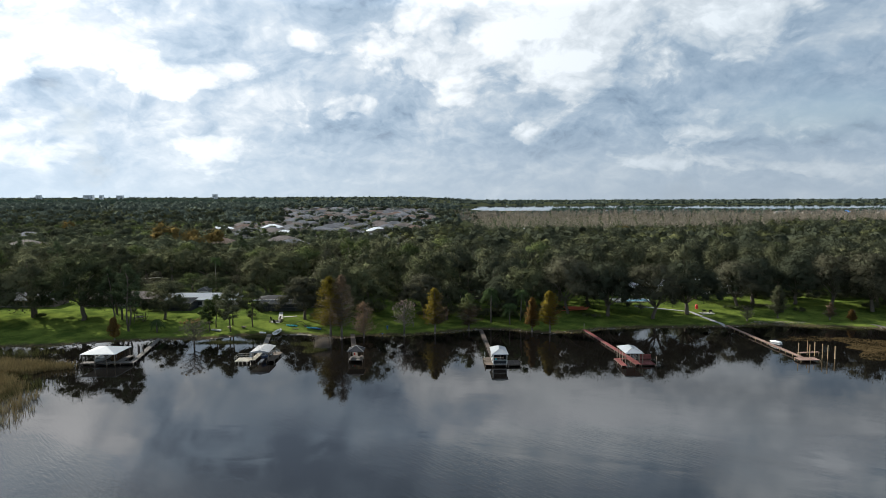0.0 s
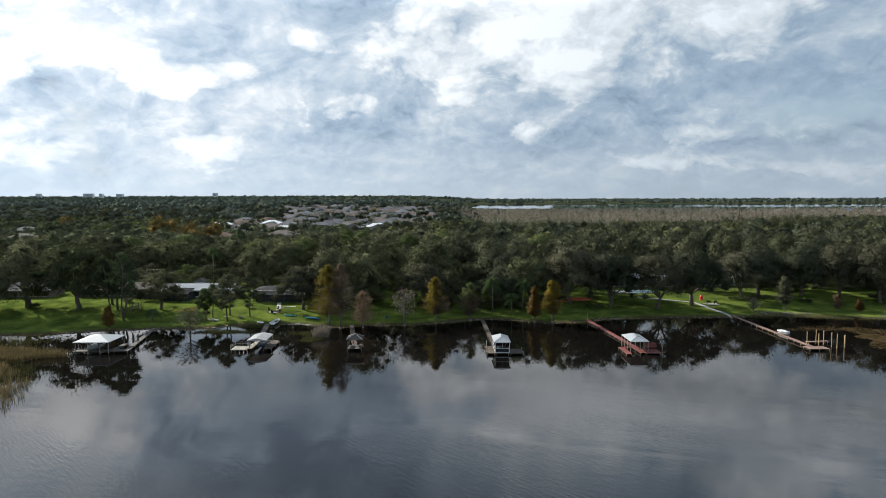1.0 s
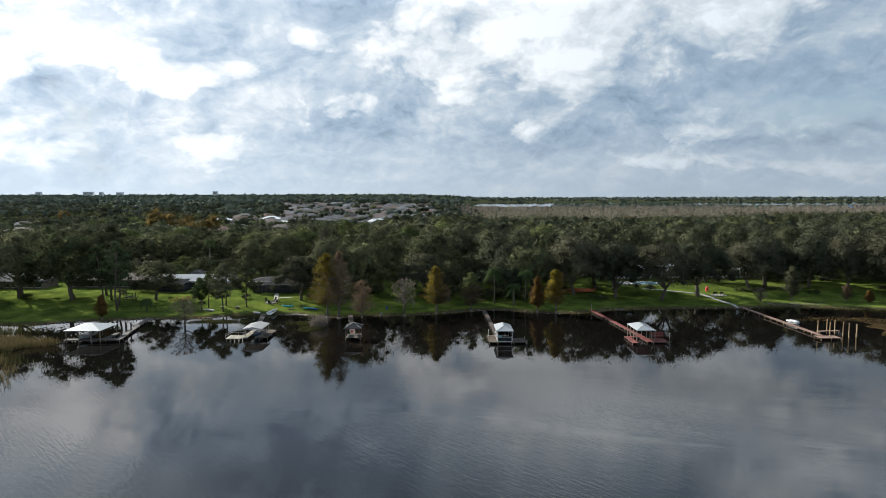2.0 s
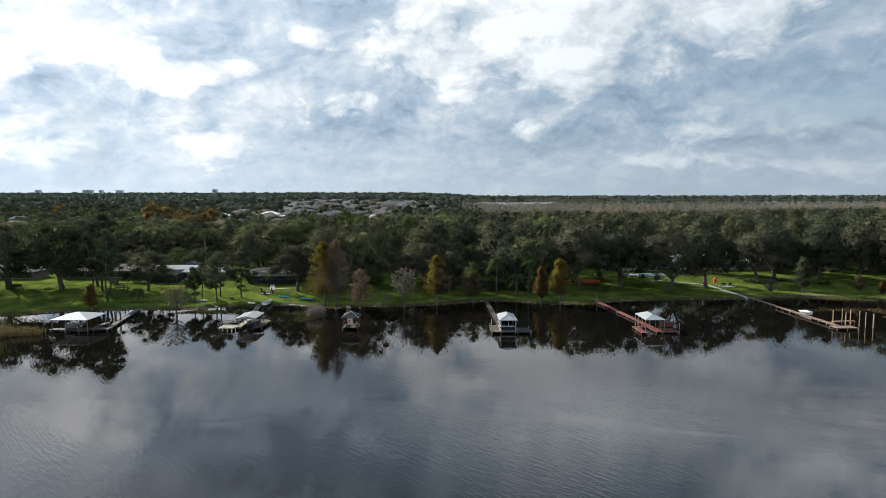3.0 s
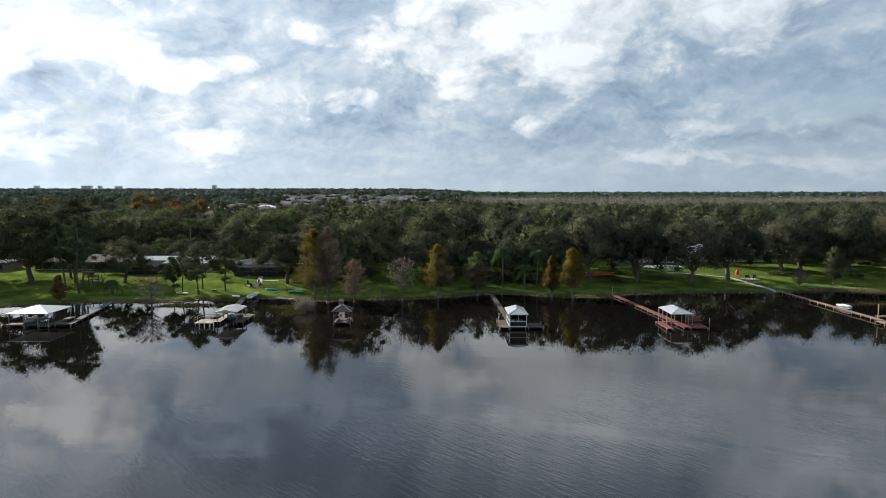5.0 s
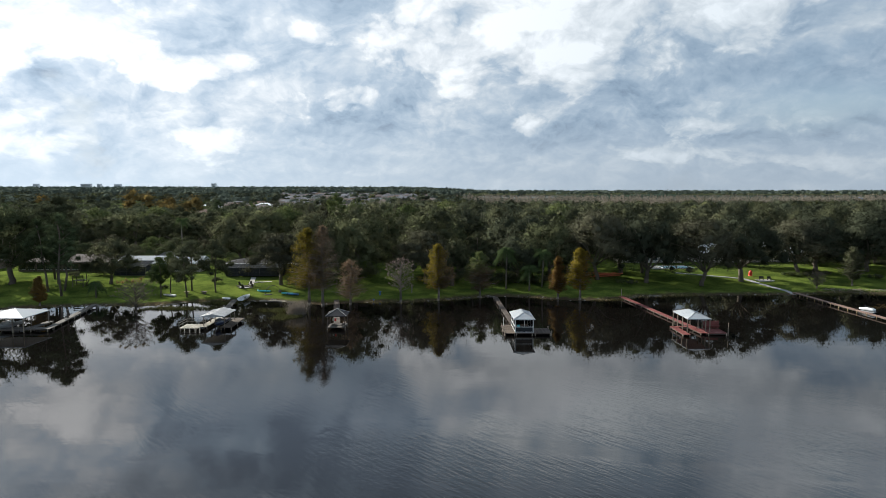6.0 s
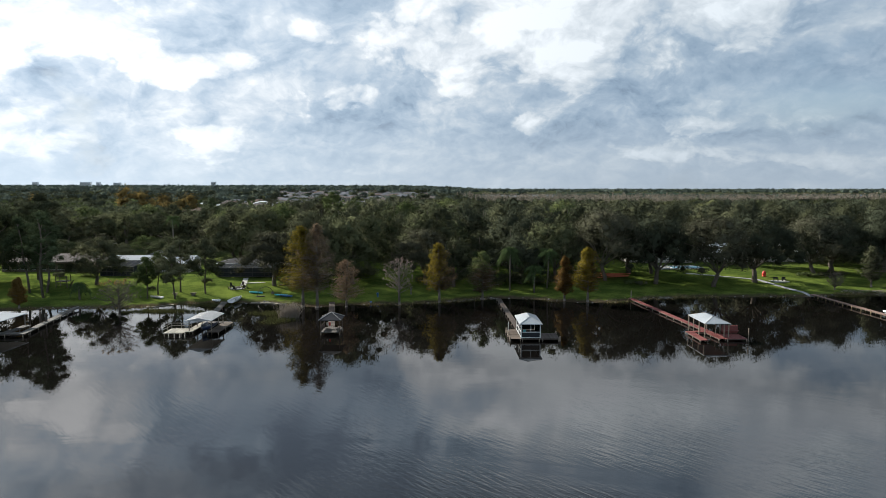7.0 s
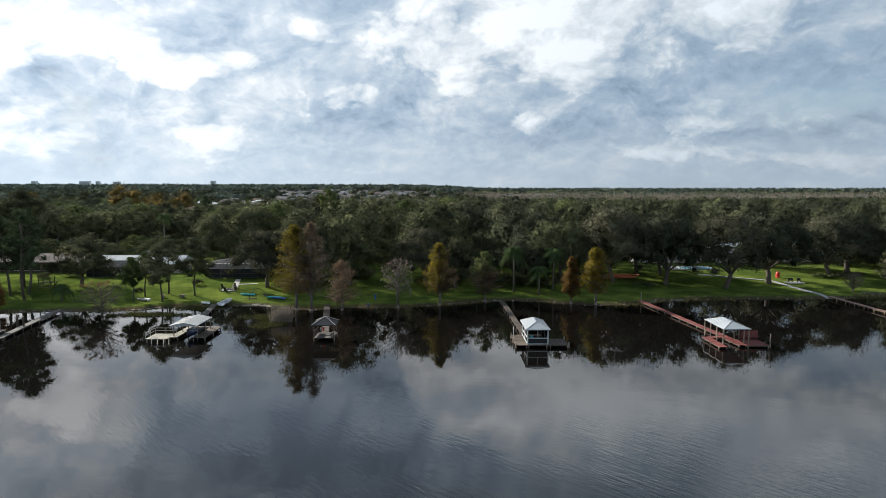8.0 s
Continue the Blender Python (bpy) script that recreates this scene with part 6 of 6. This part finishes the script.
part("shaft", rod(bmesh.new(), (0, 0, -0.5), (0, 0, 12), 0.2, 0.14, 8), CONCRETE, pole)
part("crossarm", box(bmesh.new(), 0, 0, 11.2, 2.4, 0.14, 0.16), CONCRETE, pole)

# ------------------------------------------------------------------ shore: stones, debris, reeds, weed
rng = np.random.default_rng(8)
fcs = []
verts = []
for i in range(900):
    x = rng.uniform(-125, 145)
    if rng.uniform() > (0.18 + 0.82 * (np.sin(x * 0.21) * np.sin(x * 0.067 + 1) > 0.25)):
        continue
    y = float(shore_y(x)) + rng.uniform(-0.3, 1.3)
    s = rng.uniform(0.08, 0.32)
    z = gz(x, y)
    base = len(verts)
    for dx, dy, dz in ((-1, -1, -0.5), (1, -1, -0.5), (1, 1, -0.5), (-1, 1, -0.5), (-0.6, -0.6, 0.8), (0.6, -0.6, 0.7), (0.6, 0.6, 0.8), (-0.6, 0.6, 0.6)):
        verts.append((x + dx * s * rng.uniform(0.7, 1.3), y + dy * s * rng.uniform(0.7, 1.3), z + dz * s * 0.7))
    for f in ((0, 1, 5, 4), (1, 2, 6, 5), (2, 3, 7, 6), (3, 0, 4, 7), (4, 5, 6, 7)):
        fcs.append([base + q for q in f])
tagged(new("shore_stones", mesh_of("shore_stones", verts, fcs, STONE)), "pale stones and debris along the waterline", "stones", kind="stuff")


def blades(name, label, category, places, h, mat, seed, lean=0.35, w=0.05, each=5):
    g = np.random.default_rng(seed)
    p = np.repeat(np.asarray(places, float), each, 0)
    m = len(p)
    p[:, :2] += g.normal(size=(m, 2)) * 0.35
    hh = h * g.uniform(0.55, 1.25, m)[:, None]
    a = g.uniform(0, np.pi, m)
    wd = np.stack([np.cos(a), np.sin(a), 0 * a], 1) * w
    tip = np.concatenate([g.normal(size=(m, 2)) * lean * hh, hh], 1)
    tagged(new(name, quads_mesh(name, np.stack([p - wd, p + wd, p + tip + wd * 0.3, p + tip - wd * 0.3], 1), mat)), label, category, kind="stuff")


def patch_places(seed, count, cx, cy, rx, ry, z=-0.1):
    g = np.random.default_rng(seed)
    a, f = g.uniform(0, 2 * np.pi, count), np.sqrt(g.uniform(0, 1, count))
    wob = 1 + 0.25 * np.sin(3 * a + seed) + 0.15 * np.sin(7 * a)
    return np.stack([cx + np.cos(a) * f * rx * wob, cy + np.sin(a) * f * ry * wob, np.full(count, z)], 1)


blades("reeds", "dry brown reeds standing in the lake", "reeds", np.concatenate([patch_places(1, 1700, -104, 102, 12, 7.5), patch_places(2, 900, -97, 85, 7, 9), patch_places(3, 260, -85, 72, 7, 9)]), 1.6, REED, 4)
blades("reeds_green", "green shoots among dry reeds", "reeds", np.concatenate([patch_places(5, 420, -104, 100, 12, 8), patch_places(6, 200, -92, 84, 7, 9), patch_places(7, 120, -110, 118, 9, 4)]), 1.2, REED_GREEN, 8)
blades("marsh_grass", "green marsh grass at the water's edge", "grass", np.concatenate([patch_places(9, 420, -60, 130.5, 8, 1.8), patch_places(10, 220, -52, 137, 5, 2), patch_places(11, 200, -36, 128, 4, 2.5), patch_places(12, 260, 128, 147, 9, 2), patch_places(13, 160, 100, 150, 5, 1.5), patch_places(14, 160, -33, 121, 3, 3)]), 0.5, REED_GREEN, 15)
edge_rng = np.random.default_rng(23)
edge_x = edge_rng.uniform(-125, 145, 2600)
edge_x = edge_x[np.sin(edge_x * 0.33) + np.sin(edge_x * 0.11 + 2) + edge_rng.uniform(-1, 1, len(edge_x)) > 0.1]
edge_y = shore_y(edge_x) + edge_rng.normal(size=len(edge_x)) * 0.8 + 0.2
edge_at = np.stack([edge_x, edge_y, np.maximum(land_z(edge_x, edge_y), -0.1)], 1)
blades("shore_grass", "uneven green grass tufts along the waterline", "grass", edge_at[::2], 0.42, REED_GREEN, 24, 0.5, 0.04, 7)
blades("shore_straw", "dry straw-coloured tufts along the waterline", "grass", edge_at[1::2], 0.34, REED, 25, 0.6, 0.035, 5)
blades("dry_shrub_stems", "grey dead stems standing in shallow water", "dead shrub", patch_places(16, 200, -31.2, 124, 1.7, 1.7), 2.6, SWAMP, 17, 0.28, 0.025)
mat_rng = np.random.default_rng(31)
m = np.concatenate([patch_places(21, 13000, 124, 119, 15, 12, 0.02), patch_places(22, 900, 108, 132, 10, 3, 0.02)])
edge = mat_rng.uniform(0.05, 0.20, len(m))
ang = mat_rng.uniform(0, np.pi, len(m))
ax = np.stack([np.cos(ang), np.sin(ang), 0 * ang + 0.02], 1) * edge[:, None]
ay = np.stack([-np.sin(ang), np.cos(ang), 0 * ang], 1) * edge[:, None]
tagged(new("floating_weed", quads_mesh("floating_weed", np.stack([m - ax, m - ay, m + ax, m + ay], 1), WEED)), "brownish mat of floating water weed", "water weed", kind="stuff")
m = patch_places(33, 900, 108.5, 153.4, 9.0, 2.4)
m[:, 2] = land_z(m[:, 0], m[:, 1]) + 0.05
edge = mat_rng.uniform(0.05, 0.34, len(m))
ang = mat_rng.uniform(0, np.pi, len(m))
ax = np.stack([np.cos(ang), np.sin(ang), mat_rng.normal(size=len(m)) * 0.12], 1) * edge[:, None]
ay = np.stack([-np.sin(ang), np.cos(ang), mat_rng.normal(size=len(m)) * 0.12], 1) * edge[:, None] * 0.4
tagged(new("shore_debris", quads_mesh("shore_debris", np.stack([m - ax, m - ay, m + ax, m + ay], 1), SAND)), "pale driftwood and straw washed up on the shore", "debris", kind="stuff")
strip("sand_edge", "thin strip of pale sand at the water", "sand", [(x, float(shore_y(x)) + 0.9) for x in np.arange(-44, -36, 1.0)], 1.4, SAND, 0.05)
strip("sand_edge_cove", "thin strip of pale sand in a cove", "sand", [(x, float(shore_y(x)) + 0.7) for x in np.arange(-66, -60, 1.0)], 1.2, SAND, 0.05)

# ------------------------------------------------------------------ skyline
for x, y, w, h, lb in ((-1402, 4000, 26, 62, "tall pale tower block on the horizon"), (-2190, 4000, 62, 60, "broad pale building on the horizon"), (-2110, 4000, 20, 59, "pale building on the horizon"), (-1995, 4000, 40, 57, "low pale block on the horizon"), (-2500, 4000, 30, 60, "pale far building on the horizon")):
    t = thing("tower_block", lb, "building", x, y, 0)
    part("wall", box(bmesh.new(), 0, 0, h / 2, w, 20, h), FAR_BLOCK, t)
    for zz in np.arange(h - 18, h - 2, 4):
        part("window_band", box(bmesh.new(), 0, -10.1, zz, w * 0.9, 0.3, 1.6), GLASS, t)
tarp_roof = thing("tarp", "blue tarpaulin over a damaged roof", "tarpaulin", -33, 446, gz(-33, 446))
part("sheet", hip_roof(bmesh.new(), -5, 5, -7.3, 0, 3.15, 6.45, True, 0.05, "x"), TARP, tarp_roof)
tarp2 = thing("tarp", "blue tarpaulin over a far roof", "tarpaulin", 0.63 * 1400, 1345, gz(0.63 * 1400, 1345))
part("sheet", hip_roof(bmesh.new(), -8, 8, -8, 8, 3.3, 7.2, False, 0.05, "x"), TARP, tarp2)
